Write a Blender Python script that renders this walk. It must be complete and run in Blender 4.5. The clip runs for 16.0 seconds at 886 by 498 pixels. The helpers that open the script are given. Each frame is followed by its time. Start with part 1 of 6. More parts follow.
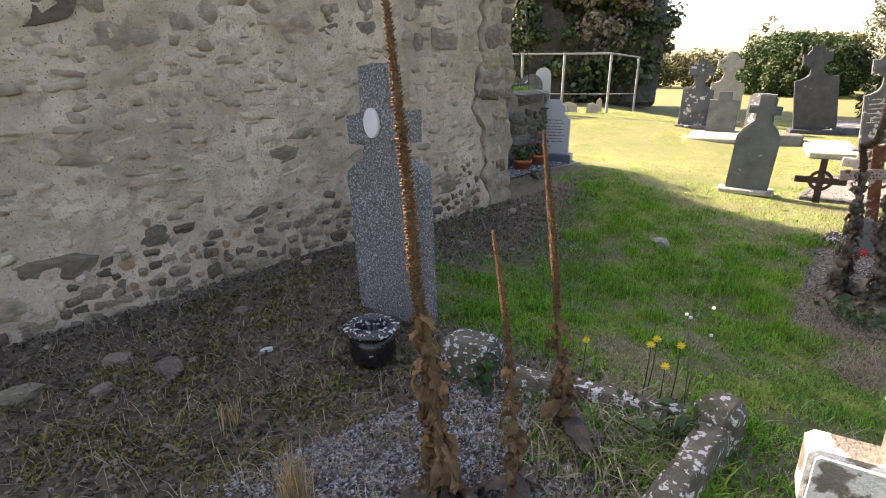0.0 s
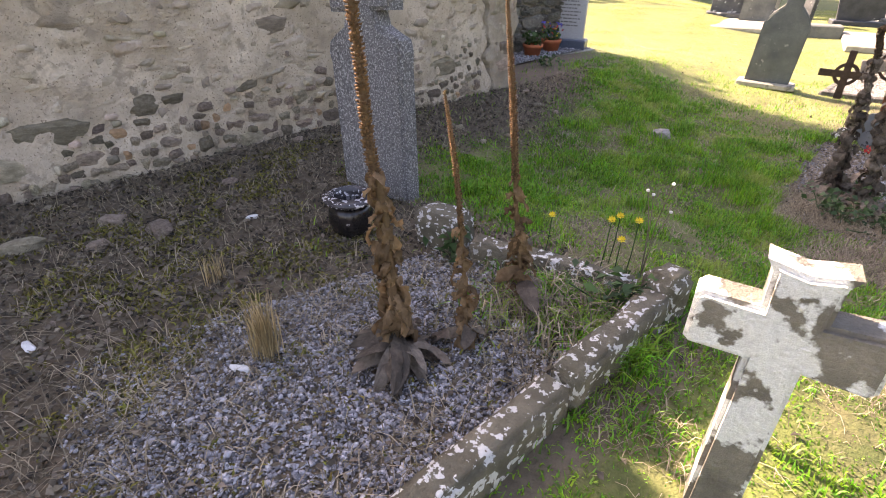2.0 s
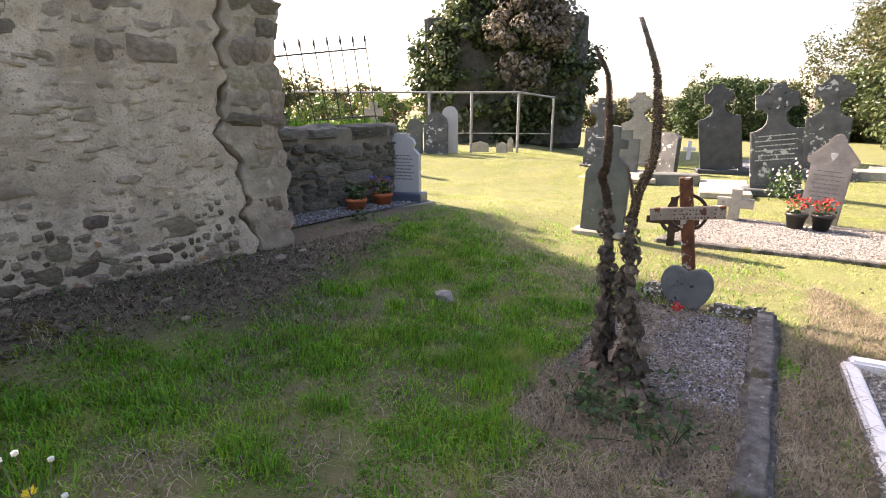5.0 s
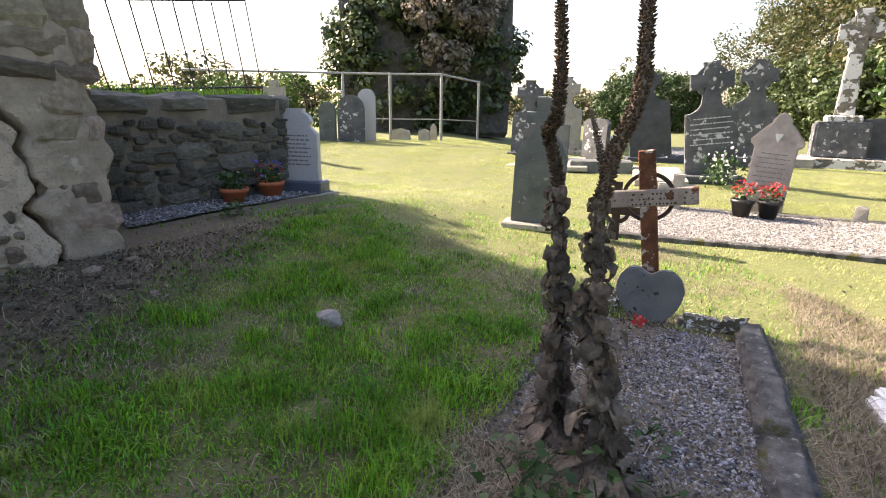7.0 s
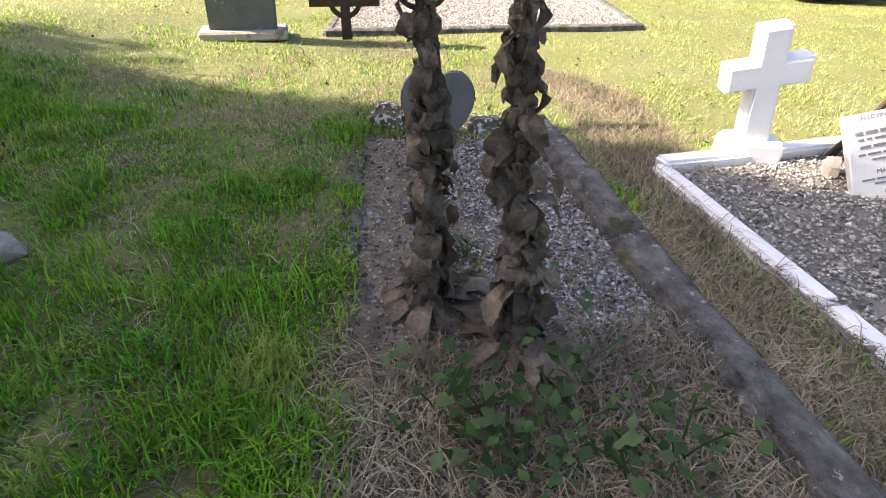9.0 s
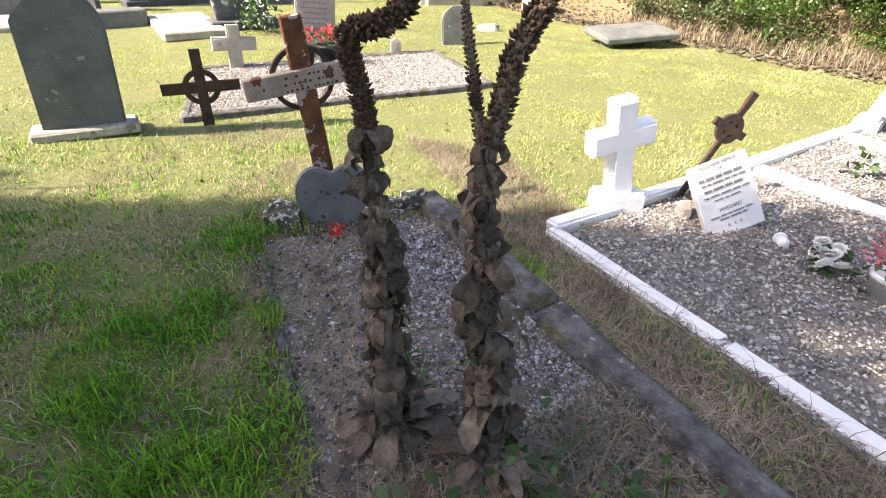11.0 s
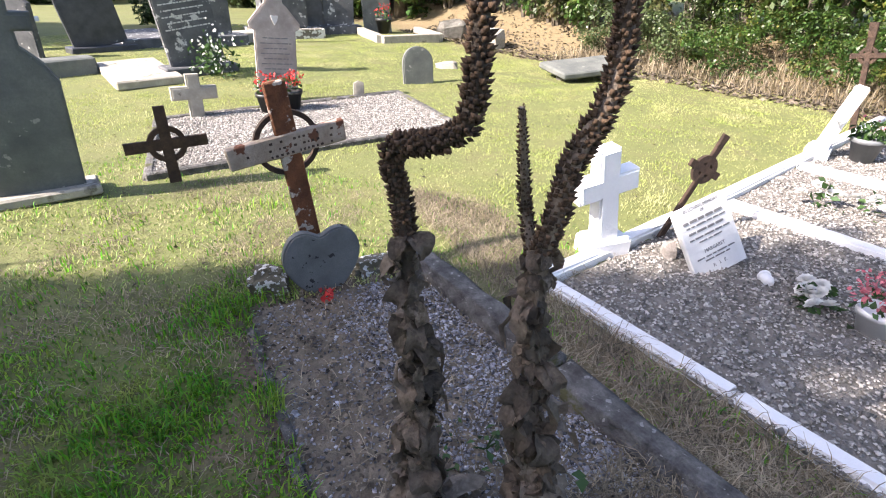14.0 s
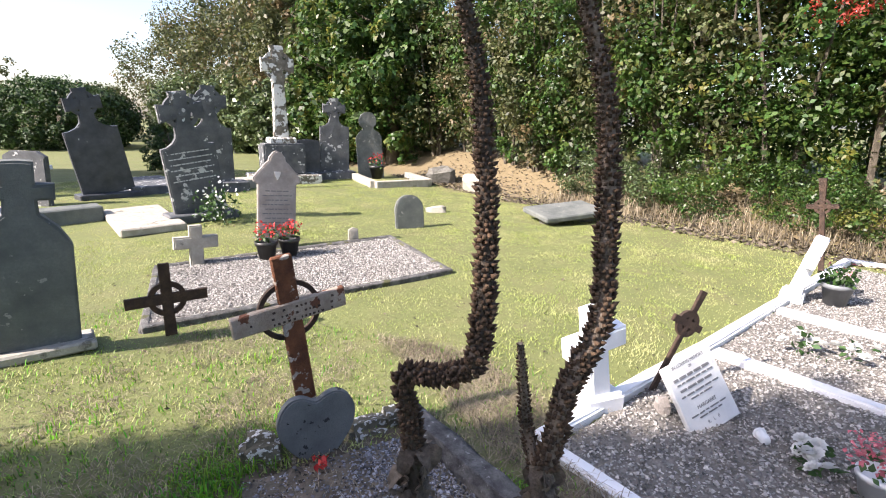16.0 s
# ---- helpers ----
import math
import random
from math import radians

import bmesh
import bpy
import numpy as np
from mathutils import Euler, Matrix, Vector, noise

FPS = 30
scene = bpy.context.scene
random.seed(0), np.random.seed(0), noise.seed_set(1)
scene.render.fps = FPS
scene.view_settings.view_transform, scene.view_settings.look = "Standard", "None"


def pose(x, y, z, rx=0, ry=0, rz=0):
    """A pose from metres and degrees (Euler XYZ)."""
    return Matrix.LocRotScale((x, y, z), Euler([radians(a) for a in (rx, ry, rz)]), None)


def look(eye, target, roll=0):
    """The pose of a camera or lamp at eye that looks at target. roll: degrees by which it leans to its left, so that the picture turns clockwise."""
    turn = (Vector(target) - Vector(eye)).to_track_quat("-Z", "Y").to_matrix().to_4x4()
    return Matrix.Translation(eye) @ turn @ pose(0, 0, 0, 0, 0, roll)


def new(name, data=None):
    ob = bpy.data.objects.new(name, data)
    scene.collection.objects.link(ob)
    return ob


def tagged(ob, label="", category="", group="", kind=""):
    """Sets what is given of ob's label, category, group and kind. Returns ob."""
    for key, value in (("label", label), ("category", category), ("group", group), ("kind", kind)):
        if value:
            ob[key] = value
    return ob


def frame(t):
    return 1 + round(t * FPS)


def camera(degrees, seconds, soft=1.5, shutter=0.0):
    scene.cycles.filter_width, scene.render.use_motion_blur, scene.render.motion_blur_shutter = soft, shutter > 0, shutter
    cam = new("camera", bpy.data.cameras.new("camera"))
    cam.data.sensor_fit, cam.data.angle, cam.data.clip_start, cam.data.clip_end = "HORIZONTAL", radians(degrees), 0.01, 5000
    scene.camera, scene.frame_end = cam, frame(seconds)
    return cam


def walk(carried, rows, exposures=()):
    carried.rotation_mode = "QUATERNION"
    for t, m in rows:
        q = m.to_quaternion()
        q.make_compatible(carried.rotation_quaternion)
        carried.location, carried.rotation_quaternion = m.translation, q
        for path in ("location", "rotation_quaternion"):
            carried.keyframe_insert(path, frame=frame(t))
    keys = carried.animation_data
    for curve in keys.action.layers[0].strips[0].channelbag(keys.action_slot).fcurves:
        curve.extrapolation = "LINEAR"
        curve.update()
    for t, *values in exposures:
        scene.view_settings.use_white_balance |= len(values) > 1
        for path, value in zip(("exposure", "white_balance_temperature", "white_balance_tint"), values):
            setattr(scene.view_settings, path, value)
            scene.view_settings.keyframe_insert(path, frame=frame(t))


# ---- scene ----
cam = camera(80.9, 16.0, soft=1.0)
PATH = [
    (0, (0.261, -0.163, 1.662), (0.132, 1.718, 0.996), -0.2),
    (0.5, (0.323, -0.221, 1.594), (0.196, 1.594, 0.763), 0.1),
    (1, (0.347, -0.271, 1.553), (0.226, 1.491, 0.614), 0.7),
    (1.5, (0.351, -0.295, 1.554), (0.215, 1.435, 0.56), 1.1),
    (2, (0.474, -0.262, 1.587), (0.3, 1.449, 0.566), 0.9),
    (2.5, (0.709, -0.16, 1.612), (0.509, 1.548, 0.589), 0.4),
    (3, (1.121, -0.06, 1.604), (0.898, 1.735, 0.751), 0.1),
    (3.5, (1.448, 0.106, 1.584), (1.222, 2.0, 0.983), 0.1),
    (4, (1.697, 0.352, 1.543), (1.548, 2.276, 1.019), -0.2),
    (4.5, (1.935, 0.594, 1.492), (1.849, 2.524, 0.974), -0.0),
    (4.7, (2.01, 0.69, 1.475), (1.944, 2.62, 0.966), 0.1),
    (6.8, (2.355, 1.78, 1.248), (2.48, 3.709, 0.738), 0.7),
    (7, (2.35, 1.922, 1.206), (2.567, 3.839, 0.68), 0.8),
    (7.5, (2.341, 2.186, 1.156), (2.859, 3.979, 0.438), 1.0),
    (8, (2.307, 2.415, 1.075), (3.134, 4.008, 0.192), 1.5),
    (8.5, (2.279, 2.562, 1.042), (3.283, 3.933, -0.012), 1.7),
    (9, (2.209, 2.705, 1.077), (3.299, 3.921, -0.079), 2.1),
    (9.5, (2.201, 2.834, 1.174), (3.376, 3.944, -0.004), 2.0),
    (10, (2.229, 2.96, 1.265), (3.524, 3.972, 0.125), 1.6),
    (10.2, (2.231, 2.991, 1.282), (3.587, 3.988, 0.201), 1.5),
    (12.3, (2.001, 2.846, 1.262), (3.504, 3.695, 0.252), 1.1),
    (12.5, (2.009, 2.898, 1.288), (3.512, 3.75, 0.281), 1.0),
    (13, (2.052, 3.015, 1.327), (3.557, 3.86, 0.318), 1.2),
    (13.5, (2.153, 3.118, 1.347), (3.687, 3.947, 0.369), 1.1),
    (14, (2.18, 3.148, 1.38), (3.762, 3.94, 0.448), 0.9),
    (14.5, (2.177, 3.184, 1.413), (3.799, 3.959, 0.537), 0.8),
    (15, (2.171, 3.189, 1.438), (3.837, 3.977, 0.66), 0.8),
    (15.5, (2.141, 3.178, 1.489), (3.844, 3.986, 0.82), 0.7),
    (16, (2.137, 3.166, 1.572), (3.891, 4.001, 1.095), 0.8),
]
EXPOSURES = [(0, 2.02, 8000, 24), (1, 2.36, 8300, 27), (2, 2.42, 8300, 29), (3, 2.48, 8300, 29), (4.5, 2.08, 8000, 27), (7, 1.8, 7400, 21), (9, 1.85, 7400, 20), (10, 1.87, 7400, 20), (12.5, 1.7, 6750, 21), (14, 1.66, 6600, 20), (16, 1.42, 6500, 20)]
walk(cam, [(t, look(eye, target, roll)) for t, eye, target, roll in PATH], EXPOSURES)

# ---- world and sun ----
SUN_TO = Vector((-0.79, 0.62, 0.0)).normalized()      # plan direction towards the sun, behind the long wall
SUN_ELEV = radians(37)
sun_dir = Vector((SUN_TO.x * math.cos(SUN_ELEV), SUN_TO.y * math.cos(SUN_ELEV), math.sin(SUN_ELEV)))
world = bpy.data.worlds.new("world")
scene.world = world
world.use_nodes = True
wn = world.node_tree.nodes
sky = wn.new("ShaderNodeTexSky")
sky.sky_type, sky.sun_disc = "NISHITA", False
sky.sun_elevation = SUN_ELEV
sky.sun_rotation = math.atan2(SUN_TO.x, SUN_TO.y)
sky.air_density, sky.dust_density, sky.ozone_density = 1.0, 2.0, 1.0
wn["Background"].inputs["Strength"].default_value = 0.13
world.node_tree.links.new(sky.outputs["Color"], wn["Background"].inputs["Color"])
sun = new("sun", bpy.data.lights.new("sun", "SUN"))
sun.data.energy, sun.data.angle, sun.data.color = 5.0, radians(0.55), (1.0, 0.94, 0.83)
sun.matrix_world = Matrix.Translation((-6, 8, 9)) @ sun_dir.to_track_quat("Z", "Y").to_matrix().to_4x4()

# ---- materials ----
def surf(name, dark, light, scale=6.0, rough=0.85, bump=0.3, fine=60.0, spots=None, spot_scale=9.0, spot_at=0.6,
         spots2=None, spot2_scale=5.0, spot2_at=0.62, soft2=0.06, metal=0.0, per="", spread=(0.6, 1.45), trans=0.0, hue=0.0, coords="Object"):
    """Two-scale mottled surface, with two optional layers of blotches (lichen, rust, moss)."""
    m = bpy.data.materials.new(name)
    m.use_nodes = True
    nt = m.node_tree
    N, L = nt.nodes, nt.links
    bs = N["Principled BSDF"]
    tc = N.new("ShaderNodeTexCoord")
    vec = tc.outputs["Object"]
    if coords == "World":
        vec = N.new("ShaderNodeNewGeometry").outputs["Position"]

    def noise_tex(sc, det=6.0, ro=0.6):
        n = N.new("ShaderNodeTexNoise")
        n.inputs["Scale"].default_value, n.inputs["Detail"].default_value, n.inputs["Roughness"].default_value = sc, det, ro
        L.new(vec, n.inputs["Vector"])
        return n.outputs["Fac"]

    def mix(fac, a, b):
        x = N.new("ShaderNodeMix")
        x.data_type = "RGBA"
        for sock, v in ((x.inputs[0], fac), (x.inputs[6], a), (x.inputs[7], b)):
            if isinstance(v, (tuple, float, int)):
                sock.default_value = (*v, 1) if isinstance(v, tuple) else v
            else:
                L.new(v, sock)
        return x.outputs[2]

    def ramp(v, lo, hi):
        r = N.new("ShaderNodeMapRange")
        r.inputs["From Min"].default_value, r.inputs["From Max"].default_value = lo, hi
        L.new(v, r.inputs["Value"])
        return r.outputs["Result"]

    big, small = noise_tex(scale), noise_tex(fine, 4.0, 0.7)
    col = mix(ramp(big, 0.35, 0.65), dark, light)
    col = mix(ramp(small, 0.3, 0.75), mix(0.55, col, dark), col)
    if per:
        src = N.new("ShaderNodeObjectInfo").outputs["Random"] if per == "object" else N.new("ShaderNodeNewGeometry").outputs["Random Per Island"]
        h = N.new("ShaderNodeHueSaturation")
        L.new(col, h.inputs["Color"])
        v = N.new("ShaderNodeMapRange")
        v.inputs["To Min"].default_value, v.inputs["To Max"].default_value = spread
        L.new(src, v.inputs["Value"])
        L.new(v.outputs["Result"], h.inputs["Value"])
        if hue:
            w = N.new("ShaderNodeMapRange")
            w.inputs["To Min"].default_value, w.inputs["To Max"].default_value = 0.5 - hue, 0.5 + hue
            wn2 = N.new("ShaderNodeTexWhiteNoise")
            wn2.noise_dimensions = "1D"
            L.new(src, wn2.inputs["W"])
            L.new(wn2.outputs["Value"], w.inputs["Value"])
            L.new(w.outputs["Result"], h.inputs["Hue"])
        col = h.outputs["Color"]
    if spots:
        sp = ramp(noise_tex(spot_scale, 5.0, 0.55), spot_at, spot_at + 0.025)
        col = mix(sp, col, mix(ramp(small, 0.3, 0.7), tuple(c * 0.75 for c in spots), spots))
    if spots2:
        col = mix(ramp(noise_tex(spot2_scale, 5.0, 0.6), spot2_at, spot2_at + soft2), col, spots2)
    L.new(col, bs.inputs["Base Color"])
    bs.inputs["Roughness"].default_value, bs.inputs["Metallic"].default_value = rough, metal
    if bump:
        b = N.new("ShaderNodeBump")
        b.inputs["Strength"].default_value, b.inputs["Distance"].default_value = bump, 0.02
        add = N.new("ShaderNodeMath")
        add.operation = "ADD"
        L.new(big, add.inputs[0])
        L.new(small, add.inputs[1])
        L.new(add.outputs[0], b.inputs["Height"])
        L.new(b.outputs["Normal"], bs.inputs["Normal"])
    if trans:
        t = N.new("ShaderNodeBsdfTranslucent")
        L.new(col, t.inputs["Color"])
        ms = N.new("ShaderNodeMixShader")
        ms.inputs[0].default_value = trans
        L.new(bs.outputs[0], ms.inputs[1])
        L.new(t.outputs[0], ms.inputs[2])
        L.new(ms.outputs[0], N["Material Output"].inputs["Surface"])
    return m


M_HARL = surf("lime_harling", (0.42, 0.345, 0.255), (0.76, 0.655, 0.52), 2.6, 0.95, 1.0, 55, spots=(0.25, 0.20, 0.145), spot_scale=75, spot_at=0.62, spots2=(0.38, 0.315, 0.24), spot2_scale=13, spot2_at=0.54, soft2=0.12)
M_RUBBLE = surf("rubble_stone", (0.25, 0.205, 0.15), (0.52, 0.435, 0.33), 5, 0.95, 0.9, 40, per="object", spread=(0.5, 1.4), hue=0.03)
M_RUBFILL = surf("small_rubble_stones", (0.25, 0.21, 0.155), (0.56, 0.475, 0.365), 9, 0.95, 0.9, 50, per="island", spread=(0.5, 1.5), hue=0.03)
M_RUBPALE = surf("limewashed_rubble", (0.40, 0.33, 0.245), (0.70, 0.60, 0.475), 9, 0.95, 1.0, 55, per="island", spread=(0.62, 1.15), hue=0.012)
M_PIER = surf("weathered_pier_masonry", (0.27, 0.228, 0.175), (0.54, 0.46, 0.36), 4, 0.95, 1.0, 45, spots2=(0.50, 0.43, 0.34), spot2_scale=7, spot2_at=0.6)
M_GRAVESOIL = surf("dry_grave_soil", (0.13, 0.105, 0.075), (0.30, 0.255, 0.195), 9, 0.95, 0.9, 60, spots=(0.42, 0.40, 0.37), spot_scale=45, spot_at=0.64)
M_DARKRUB = surf("weathered_rubble_stone", (0.09, 0.09, 0.075), (0.22, 0.21, 0.18), 6, 0.95, 0.9, 45, per="object", hue=0.02, spots=(0.4, 0.4, 0.36), spot_scale=11, spot_at=0.67)
M_MORTAR = surf("old_mortar", (0.16, 0.14, 0.11), (0.30, 0.27, 0.22), 5, 0.95, 0.9, 50)
M_GRANITE = surf("grey_granite", (0.12, 0.12, 0.122), (0.34, 0.34, 0.342), 60, 0.9, 0.9, 170, spots=(0.62, 0.62, 0.62), spot_scale=105, spot_at=0.555, spots2=(0.17, 0.155, 0.12), spot2_scale=3)
M_LICHEN = surf("lichened_stone", (0.12, 0.11, 0.09), (0.28, 0.25, 0.20), 9, 0.95, 0.8, 70, spots=(0.80, 0.80, 0.76), spot_scale=6, spot_at=0.485, spots2=(0.45, 0.24, 0.05), spot2_scale=6, spot2_at=0.66)
M_KERB = surf("mossy_kerb_stone", (0.10, 0.09, 0.06), (0.24, 0.21, 0.15), 7, 0.95, 0.9, 60, spots=(0.68, 0.68, 0.65), spot_scale=30, spot_at=0.56, spots2=(0.16, 0.15, 0.03), spot2_scale=4, spot2_at=0.6)
M_KERB2 = surf("weathered_concrete_kerb", (0.06, 0.058, 0.054), (0.27, 0.262, 0.25), 11, 0.95, 1.0, 90, spots=(0.38, 0.375, 0.36), spot_scale=30, spot_at=0.64, spots2=(0.10, 0.10, 0.04), spot2_scale=5, spot2_at=0.6)
M_WHITE = surf("white_masonry_paint", (0.74, 0.75, 0.76), (0.86, 0.86, 0.86), 5, 0.6, 0.25, 60, spots2=(0.5, 0.5, 0.48), spot2_scale=9, spot2_at=0.70)
M_SLATE = surf("dark_polished_stone", (0.035, 0.038, 0.045), (0.085, 0.09, 0.10), 6, 0.5, 0.15, 90, spots=(0.45, 0.45, 0.44), spot_scale=6, spot_at=0.70)
M_SLATE2 = surf("dark_lichened_stone", (0.06, 0.065, 0.07), (0.15, 0.155, 0.16), 5, 0.8, 0.4, 90, spots=(0.58, 0.58, 0.56), spot_scale=9, spot_at=0.60)
M_GREYST = surf("grey_green_limestone", (0.09, 0.10, 0.095), (0.19, 0.20, 0.18), 4, 0.9, 0.4, 60, spots=(0.33, 0.33, 0.30), spot_scale=12, spot_at=0.66)
M_SAND = surf("pinkish_sandstone", (0.26, 0.23, 0.21), (0.40, 0.37, 0.34), 8, 0.9, 0.3, 80, spots=(0.75, 0.74, 0.72), spot_scale=16, spot_at=0.70)
M_BEIGE = surf("weathered_concrete", (0.30, 0.28, 0.23), (0.46, 0.43, 0.37), 9, 0.9, 0.4, 70, spots2=(0.15, 0.14, 0.11), spot2_scale=5, spot2_at=0.62)
M_BLUEST = surf("pale_grey_granite", (0.36, 0.37, 0.38), (0.46, 0.47, 0.48), 60, 0.5, 0.05, 150)
M_BLUEBASE = surf("blue_grey_polished_granite", (0.06, 0.08, 0.11), (0.10, 0.12, 0.16), 60, 0.3, 0.03, 150)
M_RUST = surf("rusted_iron", (0.10, 0.035, 0.015), (0.26, 0.10, 0.04), 14, 0.85, 0.7, 90, spots=(0.52, 0.46, 0.40), spot_scale=12, spot_at=0.56, metal=0.1)
M_PAINT = surf("flaking_white_paint_on_iron", (0.26, 0.20, 0.15), (0.46, 0.39, 0.32), 14, 0.8, 0.5, 90, spots=(0.16, 0.06, 0.03), spot_scale=13, spot_at=0.60, metal=0.05)
M_RUST2 = surf("dark_rusted_iron", (0.035, 0.022, 0.016), (0.10, 0.06, 0.04), 18, 0.8, 0.6, 90, metal=0.2)
M_SLABW = surf("white_marble", (0.55, 0.55, 0.54), (0.70, 0.70, 0.69), 5, 0.5, 0.1, 60, spots2=(0.40, 0.40, 0.38), spot2_scale=4, spot2_at=0.58)
M_HEART = surf("speckled_grey_stone", (0.10, 0.11, 0.108), (0.20, 0.21, 0.205), 5, 0.85, 0.4, 120, spots=(0.03, 0.03, 0.03), spot_scale=22, spot_at=0.64)
M_INK = surf("incised_dark_lettering", (0.13, 0.13, 0.13), (0.20, 0.20, 0.20), 5, 0.8, 0)
M_INKW = surf("pale_lettering", (0.5, 0.5, 0.48), (0.6, 0.6, 0.58), 5, 0.8, 0)
M_GRAVEL = surf("limestone_chippings", (0.12, 0.12, 0.13), (0.34, 0.34, 0.36), 30, 0.85, 0.4, 120, per="island", spread=(0.2, 2.5))
M_GRAVELW = surf("pale_limestone_chippings", (0.26, 0.247, 0.228), (0.52, 0.50, 0.465), 30, 0.85, 0.4, 120, per="island", spread=(0.3, 1.6))
M_GBED = surf("dirty_gravel_bed", (0.10, 0.10, 0.09), (0.26, 0.25, 0.24), 12, 0.95, 0.9, 90)
M_GBEDW = surf("pale_gravel_bed", (0.16, 0.145, 0.125), (0.32, 0.30, 0.27), 12, 0.95, 0.9, 90)
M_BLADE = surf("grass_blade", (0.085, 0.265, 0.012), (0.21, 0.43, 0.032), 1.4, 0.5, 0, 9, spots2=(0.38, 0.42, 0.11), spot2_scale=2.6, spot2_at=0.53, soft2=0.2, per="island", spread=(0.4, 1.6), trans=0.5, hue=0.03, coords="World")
# dry grass, its colour also lightened to stand for sun outside the tree's shade
M_BLADESUN = surf("sunlit_dry_grass", (0.31, 0.38, 0.10), (0.47, 0.50, 0.19), 0.9, 0.55, 0, 6, spots2=(0.54, 0.51, 0.28), spot2_scale=1.6, spot2_at=0.47, soft2=0.25, per="island", spread=(0.85, 1.2), trans=0.38, hue=0.012, coords="World")
M_MOSS = surf("yellow_green_moss", (0.10, 0.098, 0.018), (0.26, 0.23, 0.05), 9, 0.95, 0, 40, per="island", spread=(0.4, 1.7), hue=0.03, trans=0.2)
M_ORANGE = surf("orange_stone", (0.34, 0.22, 0.13), (0.48, 0.31, 0.19), 6, 0.95, 0.8, 40, per="object")
M_STRAW = surf("dry_straw", (0.20, 0.165, 0.11), (0.45, 0.385, 0.27), 3, 0.85, 0, 20, per="island", spread=(0.3, 1.5), trans=0.25)
M_TUFT = surf("pale_upright_straw", (0.36, 0.27, 0.14), (0.60, 0.47, 0.27), 3, 0.8, 0, 20, per="island", trans=0.3)
M_DEADLEAF = surf("withered_leaf", (0.10, 0.08, 0.062), (0.27, 0.22, 0.17), 18, 0.95, 0.6, 70, per="object", spread=(0.5, 1.5), trans=0.22)
M_TANLEAF = surf("tan_withered_leaf", (0.17, 0.105, 0.05), (0.34, 0.22, 0.12), 18, 0.95, 0.5, 70, per="object", trans=0.35)
M_SEED = surf("dark_seed_capsules", (0.045, 0.028, 0.016), (0.14, 0.085, 0.05), 60, 0.95, 0.4, 150, per="island")
M_SEEDTAN = surf("tan_seed_capsules", (0.13, 0.07, 0.03), (0.30, 0.17, 0.08), 60, 0.95, 0.4, 150, per="island", trans=0.2)
M_LEAFA = surf("hedge_leaf", (0.035, 0.075, 0.014), (0.085, 0.15, 0.03), 1.2, 0.45, 0, 6, spots2=(0.17, 0.17, 0.035), spot2_scale=1.6, spot2_at=0.58, per="island", trans=0.4, hue=0.03, coords="World")
M_LEAFB = surf("olive_tree_leaf", (0.05, 0.065, 0.022), (0.12, 0.125, 0.045), 0.7, 0.55, 0, 4, spots2=(0.15, 0.11, 0.05), spot2_scale=0.8, spot2_at=0.56, per="island", trans=0.35, hue=0.03, coords="World")
M_IVY = surf("ivy_leaf", (0.05, 0.08, 0.028), (0.13, 0.165, 0.065), 1.0, 0.35, 0, 5, per="island", trans=0.25, hue=0.02, coords="World")
M_IVYDRY = surf("dry_ivy_stems_and_leaves", (0.17, 0.145, 0.115), (0.32, 0.28, 0.22), 1.0, 0.8, 0, 5, per="island", trans=0.25, coords="World")
M_YEW = surf("yew_leaf", (0.018, 0.045, 0.012), (0.05, 0.09, 0.02), 1.5, 0.6, 0, 6, per="island", trans=0.3, coords="World")
M_BARK = surf("grey_bark", (0.07, 0.06, 0.045), (0.17, 0.145, 0.11), 9, 0.95, 0.8, 60)
M_BERRY = surf("red_berry_leaves", (0.28, 0.03, 0.02), (0.45, 0.07, 0.04), 5, 0.6, 0, 30, per="island", trans=0.3)
M_STEEL = surf("galvanised_pipe", (0.28, 0.29, 0.29), (0.42, 0.42, 0.41), 20, 0.5, 0.1, 90, metal=0.5)
M_BLACKIRON = surf("black_iron_rail", (0.03, 0.03, 0.03), (0.07, 0.06, 0.05), 20, 0.6, 0.2, 90, metal=0.3)
M_TERRA = surf("terracotta", (0.38, 0.10, 0.04), (0.50, 0.16, 0.07), 9, 0.8, 0.2, 60)
M_POTBLK = surf("black_plastic", (0.02, 0.02, 0.02), (0.045, 0.045, 0.045), 9, 0.45, 0.05, 60)
M_POTGREY = surf("grey_plastic", (0.14, 0.15, 0.16), (0.20, 0.21, 0.22), 9, 0.5, 0.05, 60)
M_GLASSBLK = surf("black_glazed_ceramic", (0.008, 0.007, 0.007), (0.03, 0.025, 0.025), 14, 0.15, 0.1, 60, spots=(0.35, 0.33, 0.33), spot_scale=16, spot_at=0.66)
M_SPLASH = surf("silver_splashed_glaze", (0.03, 0.027, 0.03), (0.09, 0.085, 0.09), 14, 0.25, 0.1, 60, spots=(0.62, 0.60, 0.62), spot_scale=50, spot_at=0.56)
M_PETWHITE = surf("white_petal", (0.75, 0.75, 0.72), (0.85, 0.85, 0.83), 9, 0.6, 0, 60, trans=0.3)
M_PETRED = surf("red_petal", (0.50, 0.03, 0.03), (0.68, 0.09, 0.07), 30, 0.6, 0, 60, per="island", trans=0.3)
M_PETPINK = surf("pink_petal", (0.55, 0.12, 0.16), (0.72, 0.28, 0.30), 30, 0.6, 0, 60, per="island", trans=0.3)
M_PETBLUE = surf("blue_petal", (0.08, 0.08, 0.45), (0.18, 0.16, 0.6), 30, 0.6, 0, 60, per="island", trans=0.3)
